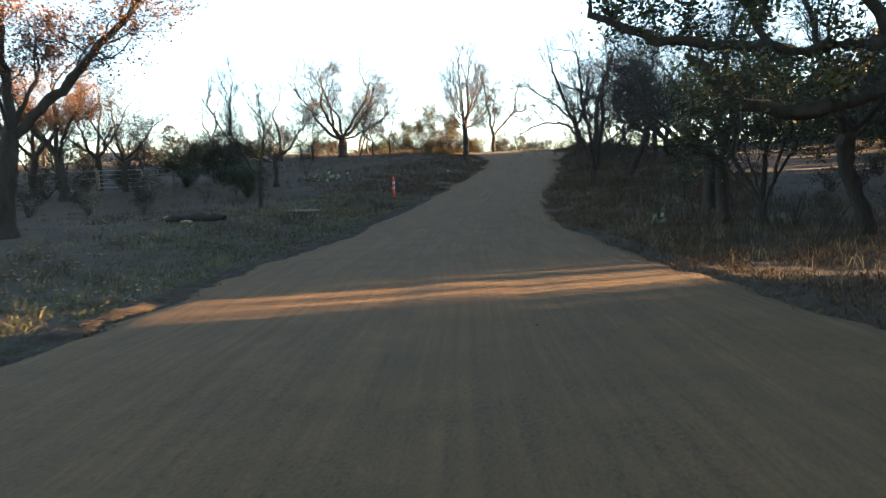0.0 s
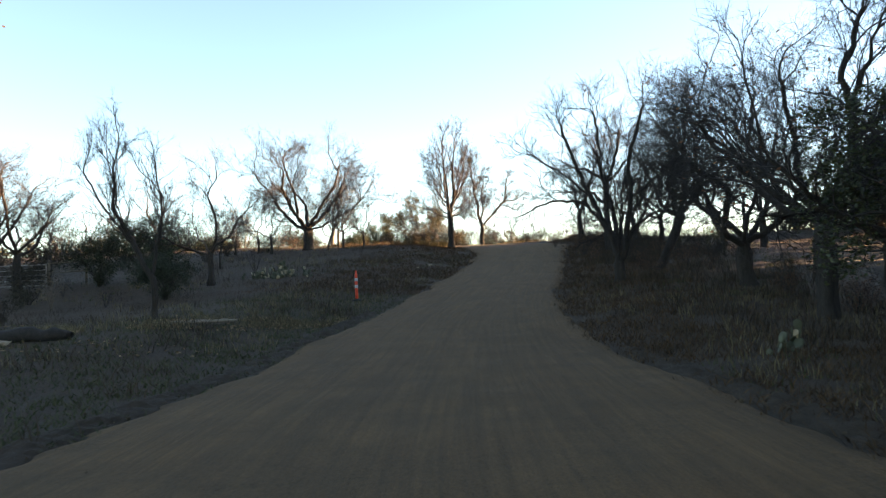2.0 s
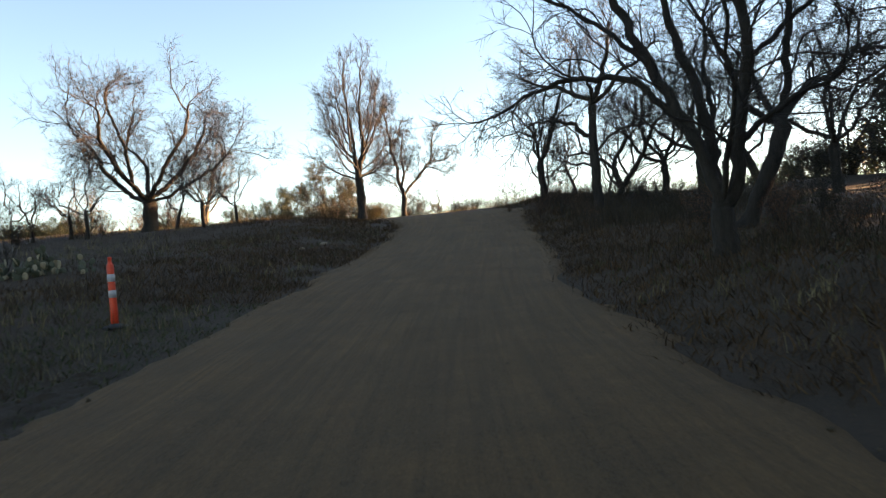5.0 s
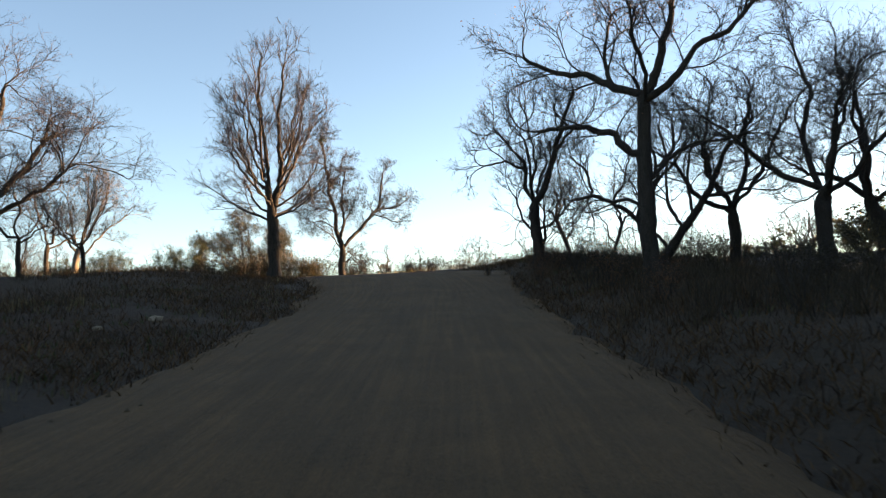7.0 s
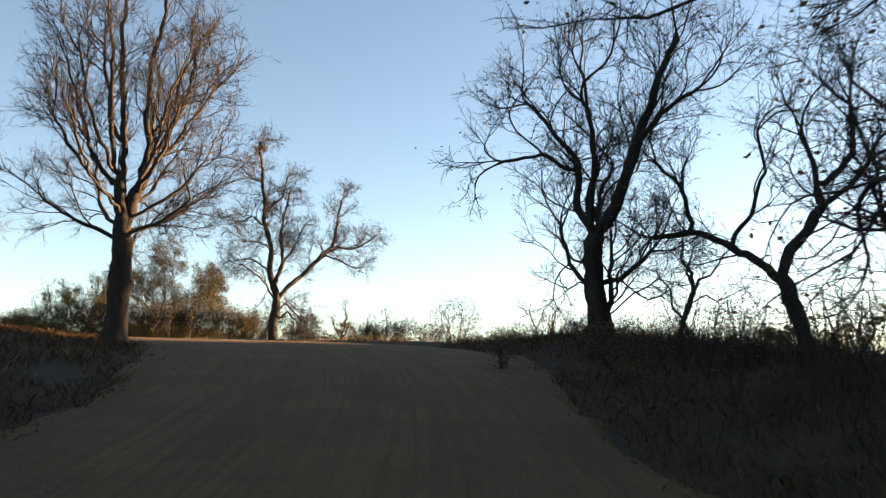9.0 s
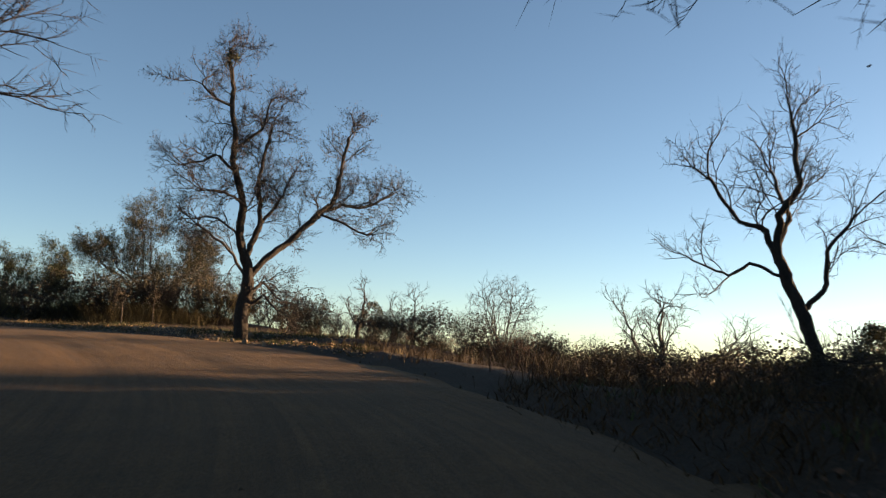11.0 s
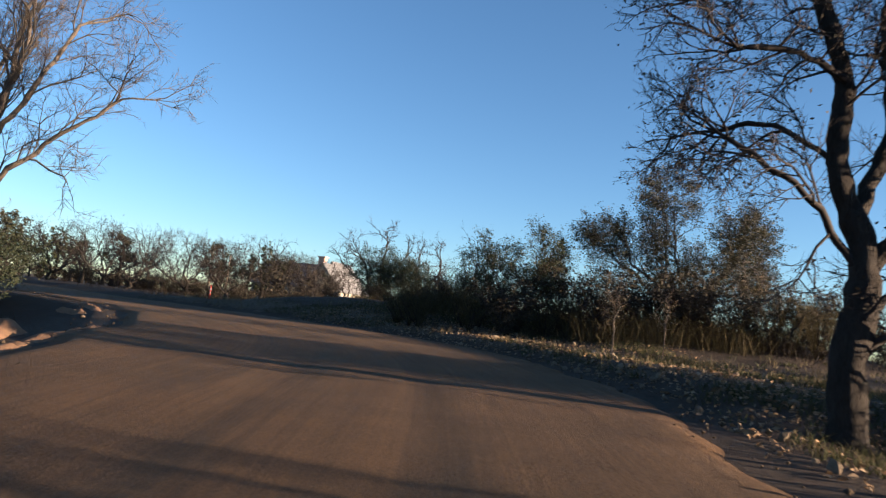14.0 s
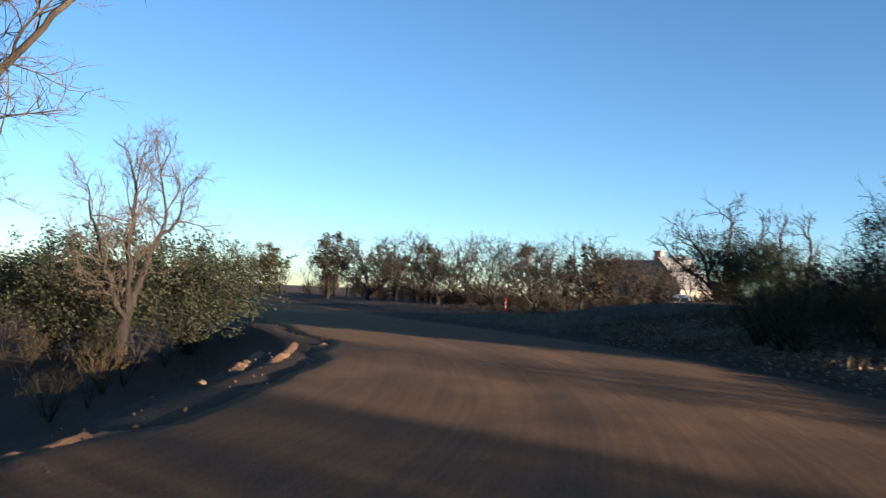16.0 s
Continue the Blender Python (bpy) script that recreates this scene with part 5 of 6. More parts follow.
# Added sun blockers, set along the sun's direction to keep road and pasture shaded.
woods("ridge_shade_woods", "evergreen woods added far east, mostly unseen, to shade the road", [(x, 0.21 * x + c, g.uniform(1.4, 1.7)) for x, c in zip(g.uniform(38, 56, 30), np.linspace(36, 67, 30))] + [(x, 0.21 * x + c, g.uniform(1.0, 1.25)) for x, c in zip(g.uniform(31, 40, 16), np.linspace(38, 58, 16))] + [(30.0, 12.5, 1.1), (36.0, 14.3, 1.2), (42.0, 15.1, 1.3), (48.0, 16.1, 1.5)] + [(x, 0.21 * x + g.uniform(15.5, 36), g.uniform(1.35, 1.75)) for x in g.uniform(36, 58, 44)] + [(x, 0.21 * x + g.uniform(15.5, 40), g.uniform(0.6, 0.9)) for x in g.uniform(34, 44, 26)], [F_LIVE, F_LEAFY], 15)
woods("pasture_scrub", "grey scrub behind the oaks west of the road", [(x, y, g.uniform(0.35, 0.7)) for x, y in zip(g.uniform(-34, -11, 34), g.uniform(47, 70, 34))], [F_OAK, F_DUN, F_SHRUB], 16)
# Unseen trees added to stop a sun streak on the climbing road.
woods("streak_shade_oaks", "unseen live oaks added to block a streak of sun", [(33.0, 53.8, 1.2), (44.0, 56.2, 1.5), (50.0, 57.6, 1.6), (38.0, 55.4, 1.3)], [F_LIVE], 21)
# Added out of view: crowns shade the limb oak, low sun passes beneath.
woods("tall_shade_oaks", "unseen high-crowned oaks added to shade the roadside treetops", [(45.0, 18.6, 1.0), (48.0, 22.6, 1.0), (50.0, 25.6, 1.0), (42.0, 20.5, 0.9)], [F_TALL], 19)
# Unseen bare trees added in the sun lane to dim and break the strip.
woods("thin_dapple_oaks", "unseen bare oaks added to dapple the strip of sun", [(31.0, 17.2, 0.9), (34.0, 19.6, 0.9), (37.0, 18.4, 0.9)], [F_OAK], 20)
woods("west_oaks", "bare oaks and brush far behind the gate", [(x, y, g.uniform(0.6, 1.0)) for x, y in zip(g.uniform(-52, -19, 30), g.uniform(52, 80, 30))], [F_OAK, F_OAK, F_DUN], 18)
woods("east_oaks", "open bare oak wood on the rise east of the road", [(x, y, g.uniform(0.8, 1.2)) for x, y in zip(g.uniform(26, 50, 26), g.uniform(36, 72, 26))], [F_OAK], 12)
# Scrub of the wood edge, plus unseen rows added to block sun below crowns.
low_growth = [(x, y, g.uniform(0.7, 1.1) if y < 20 else g.uniform(0.35, 0.6)) for x, y in zip(g.uniform(13, 30, 36), g.uniform(-4, 42, 36))] + [(x, 0.21 * x + g.uniform(-8, 9), g.uniform(0.9, 1.2)) for x in g.uniform(13, 34, 40)] + [(x, y, g.uniform(0.8, 1.1)) for x, y in zip(g.uniform(8.8, 16, 20), g.uniform(-3, 10.5, 20))] + [(x, y, g.uniform(0.3, 0.5)) for x, y in zip(g.uniform(21, 34, 14), g.uniform(44, 68, 14))]
# The sun lane is kept free of undergrowth too.
woods("undergrowth", "undergrowth below the east woods, partly added unseen for shade", [p for p in low_growth if not 9.6 < p[1] - 0.21 * p[0] < 13.0], [F_SHRUB, F_DUN], 6)
woods("north_brush", "distant brush and low trees north of the bend", [(x, y, g.uniform(0.6, 1.0)) for x, y in zip(g.uniform(-95, 40, 50), 134 + g.uniform(0, 26, 50))], [F_OAK, F_LEAFY, F_DUN, F_DUN], 2)
woods("far_woods", "low grey woods along the horizon", [(170 * math.sin(a) * k, 70 + 170 * math.cos(a) * k, g.uniform(0.8, 1.3)) for a, k in zip(g.uniform(-1.9, 1.9, 210), g.uniform(0.75, 1.6, 210))], [F_FAR], 14)
woods("field_brush", "grey brush between the field trees", [(x, y, g.uniform(0.5, 0.8)) for x, y in zip(g.uniform(-90, -36, 66), 117 + g.uniform(0, 20, 66))] + [(x, y, g.uniform(0.5, 0.8)) for x, y in zip(g.uniform(-47, -33, 12), g.uniform(127, 139, 12))], [F_DUN, F_SHRUB, F_DUN, F_OAK], 9)
woods("hedge", "dark low hedge of brush along the field", [(x, 108.5 + 0.32 * (-12 - x) + g.uniform(0, 7), g.uniform(0.3, 0.48)) for x in g.uniform(-58, -11, 104)], [F_DUN], 7)
# The first group is added out of view to shade the road before the bend.
woods("slope_brush", "low brush on the slope east of the bend", [(x, g.uniform(66, 78 + 0.21 * (x - 20)), g.uniform(0.8, 1.1)) for x in g.uniform(27, 42, 26)] + [(x, y, g.uniform(0.6, 0.95)) for x, y in zip(g.uniform(23, 66, 50), g.uniform(94, 140, 50))] + [(x, y, g.uniform(1.0, 1.35)) for x, y in zip(g.uniform(20, 50, 50), g.uniform(104, 132, 50))], [F_DUN], 3)
# Added shade casters: first group for the hedge, the rest for the crest road.
woods("slope_shade_trees", "trees added east of the bend, mostly unseen, for shade", [(x, 0.21 * x + g.uniform(108, 114), g.uniform(1.1, 1.4)) for x in g.uniform(52, 66, 7)] + [(x, 0.21 * x + g.uniform(58, 68), g.uniform(1.3, 1.7)) for x in g.uniform(39, 58, 40)] + [(x, 0.21 * x + g.uniform(66, 69.5), g.uniform(1.3, 1.6)) for x in g.uniform(40, 58, 8)], [F_LIVE, F_OAK, F_LEAFY], 5)
# Grove added out of view; it throws the shade band across the bend.
woods("slope_shade_grove", "unseen grove added east of the bend to shade its road", [(x, 0.21 * x + c, s) for x, c, s in ((44.0, 88.6, 1.3), (47.5, 90.0, 1.35), (51.0, 89.0, 1.35), (55.0, 90.2, 1.4))], [F_LIVE, F_OAK], 17)
woods("west_brush", "brush and low trees in the pasture west of the road", [(x, y, g.uniform(0.5, 0.85)) for x, y in zip(g.uniform(-70, -26, 50), g.uniform(30, 90, 50))], [F_OAK, F_LEAFY, F_DUN, F_DUN], 4)

# ---- grass, weeds, brush and litter ----
def blades(spots, tall, width, seed, lean=0.35, per=9, radius=0.1):
    """Tufts of tapering bent blades: spots are x, y."""
    g = np.random.default_rng(seed)
    n = len(spots) * per
    c = np.repeat(spots, per, 0) + g.normal(0, radius, (n, 2))
    z = height(c[:, 0], c[:, 1]) - 0.02
    h = tall * g.uniform(0.35, 1.2, n)
    a = g.uniform(0, 6.28, n)
    out = np.stack((np.cos(a), np.sin(a)), 1) * (lean * h * g.uniform(0.2, 1.4, n))[:, None]
    b = g.uniform(0, 6.28, n)
    w = np.stack((np.cos(b), np.sin(b), np.zeros(n)), 1) * (width * g.uniform(0.6, 1.4, n))[:, None]
    base = np.stack((c[:, 0], c[:, 1], z), 1)
    mid = base + np.stack((out[:, 0] * 0.35, out[:, 1] * 0.35, h * 0.6), 1)
    tip = base + np.stack((out[:, 0], out[:, 1], h), 1)
    V = np.stack((base - w, base + w, mid + w * 0.7, mid - w * 0.7, tip), 1).reshape(-1, 3)
    tri = np.array([(0, 1, 2), (0, 2, 3), (3, 2, 4)])
    return V, (np.arange(n)[:, None, None] * 5 + tri[None]).reshape(-1, 3)


def strewn(count, seed, keep):
    """Places in the box that hold keep(x, y, d, side) true."""
    g = np.random.default_rng(seed)
    x, y = g.uniform(-26, 26, count), g.uniform(-2, 118, count)
    d, s = road_side(x, y)
    ok = keep(x, y, d, s) & (g.random(count) < np.clip(1.25 - d / 16, 0.12, 1))
    return np.stack((x[ok], y[ok]), 1)


def stuff(name, pair, material, label, category):
    return tagged(new(name, mesh_from(name, *pair, material)), label, category, kind="stuff")


stuff("green_weeds", blades(strewn(12000, 1, lambda x, y, d, s: (d > 0.35) & (lump(x, y, 5.0) > -0.12) & ~((s < 0) & (y > 76) & (y < 98))), 0.13, 0.012, 2, 0.7), M_WEED, "low green winter weeds on the road verges", "grass")
stuff("dry_grass", blades(strewn(11000, 3, lambda x, y, d, s: (d > 0.7) & (lump(x + 40, y, 4.0) > -0.02) & ~((s < 0) & (y > 74) & (y < 98)) & ~((s > 0) & (y > 40) & (y < 78))), 0.26, 0.008, 4, 0.55), M_STRAW, "dry straw-coloured grass tufts beside the road", "grass")


stuff("bank_weeds", blades(strewn(21000, 23, lambda x, y, d, s: (d > 0.5) & (d < 9) & (y > 14) & (y < 80) & (lump(x, y, 2.0) + 0.6 * lump(x, y, 0.7) > 0.06)), 0.3, 0.007, 24, 0.8, 12, 0.16), M_SEDGE, "rusty brown winter weeds on the road banks", "weeds")


g = np.random.default_rng(91)
q = np.stack((g.uniform(-13, 17, 60000), g.uniform(2, 80, 60000)), 1)
dq, sq = road_side(q[:, 0], q[:, 1])
q = q[(dq > -0.05) & (dq < 8) & ((q[:, 1] < 66) | (q[:, 0] < 6) | (q[:, 1] - q[:, 0] < 63)) & (g.random(len(q)) < np.clip(1.3 - dq / 6, 0.15, 1)) & (lump(q[:, 0], q[:, 1], 1.3) > -0.3)]
left_side = (road_side(q[:, 0], q[:, 1])[1] < 0) & (q[:, 1] < 42)
stuff("low_weeds", blades(q[~left_side], 0.17, 0.009, 92, 1.6, 6, 0.16), M_MATTED, "matted low brown weeds covering the shaded banks", "weeds")
stuff("low_weeds", blades(q[left_side], 0.10, 0.010, 93, 1.6, 6, 0.16), M_WEED, "low green weeds covering the verge", "weeds")
del left_side


def brush_spots(count, seed, x0, x1, y0, y1):
    g = np.random.default_rng(seed)
    p = np.stack((g.uniform(x0, x1, count), g.uniform(y0, y1, count)), 1)
    d, s = road_side(p[:, 0], p[:, 1])
    return p[(d > 1.6) & (lump(p[:, 0], p[:, 1], 2.6) > -0.22)]


rear = brush_spots(520, 11, -4, 9, 97.5, 106)
bank = np.vstack((rear[rear[:, 1] - 0.21 * rear[:, 0] > 101.4], brush_spots(60, 12, 10, 22, 86, 98), brush_spots(420, 20, 9.5, 24, 64, 88)))
low = np.vstack((brush_spots(640, 13, 8.8, 15, 46, 67), brush_spots(340, 14, 6.5, 14, 12, 46)))
stuff("brush", blades(low, 0.5, 0.007, 21, 0.7, 18, 0.25), M_BRUSH, "matted brown weeds on the shaded bank", "brush")
stuff("brush", blades(bank, 0.62, 0.006, 15, 0.8, 20, 0.3), M_BRUSH, "tall brown weed stalks and brush on the bank", "brush")
verge = np.vstack((brush_spots(260, 16, -34, -8, 106, 118), brush_spots(40, 17, -34, -15, 84, 92.5), brush_spots(520, 18, -14, -1.5, 26, 76)))
stuff("brush", blades(verge, 0.34, 0.006, 19, 0.9, 14, 0.3), M_BRUSH, "low brown weed stalks in the pasture", "brush")


g = np.random.default_rng(66)
q = np.stack((g.uniform(-12, 8, 4200), g.uniform(97, 109, 4200)), 1)
dq, sq = road_side(q[:, 0], q[:, 1])
q = q[(dq > 4.6) & (dq < 9.5) & (q[:, 1] - 0.21 * q[:, 0] > 101.0) & (lump(q[:, 0], q[:, 1], 1.7) > -0.05)]
stuff("broomweed", blades(q, 0.95, 0.005, 67, 1.0, 26, 0.36), M_BROOM, "dense olive-tan broomweed behind the rubble bank", "weeds")


def litter(spots, seed, size=0.05):
    g = np.random.default_rng(seed)
    z = height(spots[:, 0], spots[:, 1]) + 0.012
    d, s = road_side(spots[:, 0], spots[:, 1])
    z += np.where((s > 0) & (spots[:, 1] > 79) & (d < 3.6), 0.05 * np.clip(1 - ((d - 2.1) / 1.75) ** 2, 0, 1), 0)
    P = np.stack((spots[:, 0], spots[:, 1], z), 1)
    return leaf_cloud(P, len(P), size, seed, 0.012, 0.25)


g = np.random.default_rng(61)
q = np.stack((g.uniform(-14, 9, 42000), g.uniform(78, 106, 42000)), 1)
dq, sq = road_side(q[:, 0], q[:, 1])
q = q[(sq > 0) & (dq > 0.4) & (dq < np.where(q[:, 1] > 87.5, 6.5, 1.2)) & (g.random(len(q)) < 1.25 - dq / 7)]
stuff("leaf_litter", litter(q, 62, 0.065), M_LITTER, "pale fallen leaves on the rubble bank", "leaves")
q = np.stack((g.uniform(-14, -3.5, 5000), g.uniform(4, 34, 5000)), 1)
dq, sq = road_side(q[:, 0], q[:, 1])
q = q[(dq > 0.3) & (lump(q[:, 0], q[:, 1], 2.2) > 0.05)]
stuff("leaf_litter", litter(q, 63, 0.07), M_LITTER, "fallen leaves on the pasture verge", "leaves")


g = np.random.default_rng(68)
q = np.stack((g.uniform(-10, -2.2, 4200), np.zeros(4200)), 1)
q[:, 1] = 31.7 + 0.62 * (q[:, 0] + 4.9) + g.normal(0, 0.6, len(q))
dq, sq = road_side(q[:, 0], q[:, 1])
q = q[(dq > 0.6) & (lump(q[:, 0], q[:, 1], 1.1) > -0.1)]
stuff("leaf_litter", litter(q, 69, 0.09), M_LITTER, "pale band of fallen leaves and straw beside the logs", "leaves")
stuff("dry_grass", blades(q[::6], 0.2, 0.008, 70, 1.0, 9, 0.15), M_STRAW, "flattened dry straw on the verge beside the logs", "grass")
g = np.random.default_rng(64)
q = np.stack((g.uniform(-16, 9, 15000), g.uniform(79, 106, 15000)), 1)
dq, sq = road_side(q[:, 0], q[:, 1])
q = q[(sq > 0) & (dq > 0.8) & (dq < 6) & (lump(q[:, 0], q[:, 1], 1.6) > -0.05)]
stuff("bank_grass", blades(q, 0.15, 0.008, 65, 0.9, 9, 0.12), M_BANKGRASS, "short green and tan grass on the rubble bank", "grass")

# ---- stones ----
def stone_mesh(seed, flat=0.6):
    g = np.random.default_rng(seed)
    bm = bmesh.new()
    bmesh.ops.create_icosphere(bm, subdivisions=1, radius=0.5)
    for v in bm.verts:
        v.co *= g.uniform(0.72, 1.2)
        v.co.z *= flat
    me = bpy.data.meshes.new("stone")
    bm.to_mesh(me)
    bm.free()
    me.materials.append(M_ROCK)
    return me


STONES = [stone_mesh(k, 0.5 + 0.07 * (k % 4)) for k in range(8)]
g = np.random.default_rng(71)
bank_root = thing("rubble_bank", (0, 90, 5.2), "bank of broken limestone rubble and soil outside the bend", "rubble")
placed = 0
while placed < 260:
    x, y = g.uniform(-9, 7.5), g.uniform(80.5, 102)
    d, s = road_side(x, y)
    if s[0] < 0 or not 0.15 < d[0] < (4.2 if y > 87.5 else 1.1) or g.random() < d[0] / 5.5:
        continue
    ob = part("stone", STONES[g.integers(8)], bank_root)
    sc = 0.045 + 0.13 * g.random() ** 3
    ob.matrix_basis = Matrix.Translation((0, -90, -5.2)) @ Matrix.LocRotScale((x, y, ground_at(x, y) + 0.02 + 0.04 * max(0.0, 1 - ((d[0] - 2.1) / 1.75) ** 2) + 0.1 * sc), Euler(g.uniform(0, 6.28, 3)), (sc * 1.2, sc, sc))
    placed += 1
# fine gravel and clods along both road edges, joined
pebble_v, pebble_f = [], []
base_v = np.array([(1, 0, 0), (-1, 0, 0), (0, 1, 0), (0, -1, 0), (0, 0, 1), (0, 0, -1)], float)
oct_f = np.array([(0, 2, 4), (2, 1, 4), (1, 3, 4), (3, 0, 4), (2, 0, 5), (1, 2, 5), (3, 1, 5), (0, 3, 5)])
n = 5200
idx = g.integers(70, 420, n)
off = LINE[idx, 2] + g.normal(0.1, 0.45, n)
side = np.where(g.random(n) < 0.5, 1, -1)
inner = g.random(n) < 0.3
off = np.where(inner, off * g.random(n), off)
px, py = LINE[idx, 0] + LINE_N[idx, 0] * off * side + g.normal(0, 0.3, n), LINE[idx, 1] + LINE_N[idx, 1] * off * side + g.normal(0, 0.3, n)
pz = height(px, py) + 0.045
ps = 0.008 + 0.028 * g.random(n) ** 3
ps = np.where(inner, ps * 0.6, ps)
V = np.stack((px, py, pz), 1)[:, None] + base_v[None] * ps[:, None, None] * g.uniform(0.6, 1.3, (n, 6, 1))
stuff("gravel", (V.reshape(-1, 3), (np.arange(n)[:, None, None] * 6 + oct_f[None]).reshape(-1, 3)), M_BANK, "loose gravel and clods along the road edges", "gravel")
for x, y, sc in [(-8.7, 26.4, 0.35), (-9.6, 89.1, 0.14), (0.4, 55.4, 0.28), (-0.3, 54.0, 0.2), (-7.9, 27.4, 0.22)]:
    ob = new("stone", STONES[int(abs(x * 7)) % 8])
    ob.matrix_basis = Matrix.LocRotScale((x, y, ground_at(x, y) + 0.12 * sc), Euler((0, 0, x)), (sc * 1.3, sc, sc))
    tagged(ob, "pale limestone block lying on the grass", "stone", "loose stones")


# ---- windrows of graded soil inside the bend ----
def windrow(points, w, h, seed, material=None):
    """A lumpy ridge of loose soil that follows a line on the ground."""
    line = catmull([(x, y, 0) for x, y in points], 0.09)
    t = np.gradient(line[:, :2], axis=0)
    t /= np.linalg.norm(t, axis=1)[:, None]
    nrm = np.stack((t[:, 1], -t[:, 0]), 1)
    k = np.linspace(-1, 1, 21)
    ends = smooth01(np.minimum(np.arange(len(line)), np.arange(len(line))[::-1]) / 6)
    x = line[:, 0][:, None] + nrm[:, 0][:, None] * k * w
    y = line[:, 1][:, None] + nrm[:, 1][:, None] * k * w
    z = height(x.ravel(), y.ravel()).reshape(x.shape)
    z = z - 0.03 + h * ends[:, None] * (1 - k[None] ** 2) * (0.85 + 0.4 * lump(x + seed, y, 0.7) + 0.4 * lump(x, y + seed, 0.3)) + (1 - k[None] ** 2) * ends[:, None] * min(1.7, h / 0.12) * (0.09 * lump(x, y + seed, 0.2) + 0.07 * lump(x + seed, y, 0.09))
    nc = len(k)
    i = (np.arange(len(line) - 1)[:, None] * nc + np.arange(nc - 1)[None]).ravel()
    return mesh_from("windrow", np.stack((x.ravel(), y.ravel(), z.ravel()), 1), np.stack((i, i + 1, i + nc + 1, i + nc), 1), material or M_SOIL, True)


for pts, w, h in [([(-0.9, 80.6), (-2.9, 82.9), (-5.0, 85.2), (-6.9, 87.7)], 0.2, 0.09), ([(-2.8, 81.4), (-4.6, 83.4), (-6.4, 85.2)], 0.55, 0.30),
                  ([(-10.8, 90.0), (-12.8, 91.1), (-14.9, 92.2)], 0.16, 0.11), ([(-11.4, 90.9), (-13.3, 92.1), (-15.3, 93.2)], 0.15, 0.10), ([(-13.6, 93.0), (-15.2, 93.9)], 0.14, 0.08)]:
    tagged(new("windrow", windrow(pts, w, h, pts[0][0])), "ridge of loose reddish graded soil at the road edge", "soil ridge", "soil ridges")


def along_edge(y0, y1, side, gap):
    k = np.where((LINE[:, 1] > y0) & (LINE[:, 1] < y1))[0][::4]
    return [(LINE[j, 0] + LINE_N[j, 0] * side * (LINE[j, 2] + gap), LINE[j, 1] + LINE_N[j, 1] * side * (LINE[j, 2] + gap)) for j in k]


bank_line = along_edge(87.5, 100.5, 1, 2.1)
tagged(new("bank_soil", windrow(bank_line, 1.75, 0.07, 5.0, M_BANK)), "lumpy bank of tan soil and rubble outside the bend", "bank", kind="structure")
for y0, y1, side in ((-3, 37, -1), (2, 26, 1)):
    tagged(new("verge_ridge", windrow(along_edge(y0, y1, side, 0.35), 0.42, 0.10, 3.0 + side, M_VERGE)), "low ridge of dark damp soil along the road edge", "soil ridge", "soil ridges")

# ---- channelizer posts ----
def channelizer(x, y, lean=2.0):
    t = thing("channelizer_post", (x, y, ground_at(x, y) - 0.01), "orange plastic marker post with two white bands and black base", "marker post", "marker posts", turn=15)
    part("base", lathe([(0.20, 0.0), (0.21, 0.02), (0.20, 0.045), (0.12, 0.07), (0.075, 0.085)], 12), t, "black rubber base", M_RUBBER)
    part("tube", lathe([(0.062, 0.075), (0.058, 0.3), (0.054, 1.02), (0.05, 1.04), (0.03, 1.05), (0.028, 1.12), (0.034, 1.125), (0.034, 1.15), (0.015, 1.16)], 16), t, "", M_ORANGE)
    for z in (0.50, 0.76):
        part("reflective_band", lathe([(0.0605, z), (0.0605, z + 0.12)], 16), t, "white reflective band", M_TAPE)
    t.rotation_euler[0] = radians(lean)
    return t


channelizer(-2.5, 40.0, 1.0)
channelizer(-23.2, 106.3, -1.5).scale = (0.65, 0.65, 0.65)

# ---- pipe gate and fence ----
def pipe(a, b, r, name, parent, material, label=""):
    v, f = tube([a, b], [r, r], 8)
    return part(name, mesh_from(name, v, f, material, True), parent, label)


gx0, gy0 = -21.4, 49.0
gate = thing("pipe_gate", (gx0, gy0, ground_at(gx0, gy0)), "closed pale galvanised pipe gate with five rails", "gate", turn=8)
pipe((0, 0, 0.1), (0, 0, 1.3), 0.03, "gate_stile", gate, M_GALV)
pipe((2.6, 0, 0.1), (2.6, 0, 1.3), 0.03, "gate_stile", gate, M_GALV)
for k in range(5):
    pipe((0, 0, 0.2 + 0.26 * k), (2.6, 0, 0.2 + 0.26 * k), 0.022, "gate_rail", gate, M_GALV)
fx0, fy0 = gx0 + 2.62, gy0 + 0.38
fence = thing("rail_fence", (fx0, fy0, ground_at(fx0, fy0)), "weathered wooden post and rail fence beside the gate", "fence", turn=14)
for k in range(2):
    dz = ground_at(fx0 + 1.65 * k, fy0 + 0.41 * k) - ground_at(fx0, fy0)
    part("post", lathe([(0.06, dz - 0.2), (0.055, dz + 1.25), (0.045, dz + 1.28)], 8, (0.1 + 1.7 * k, 0, 0)), fence, "", M_POSTWOOD)
for z in (0.65, 1.12):
    pipe((0.1, 0, z), (1.85, 0, z + 0.05), 0.03, "rail", fence, M_POSTWOOD)
fence = thing("rail_fence", (-28.5, 49.6, ground_at(-28.5, 49.6)), "weathered wooden post and rail fence in the pasture", "fence", turn=-5)
for k in range(4):
    part("post", lathe([(0.07, -0.3), (0.065, 1.25), (0.05, 1.28)], 8, (0.1 + 2.3 * k, 0, 0)), fence, "", M_POSTWOOD)
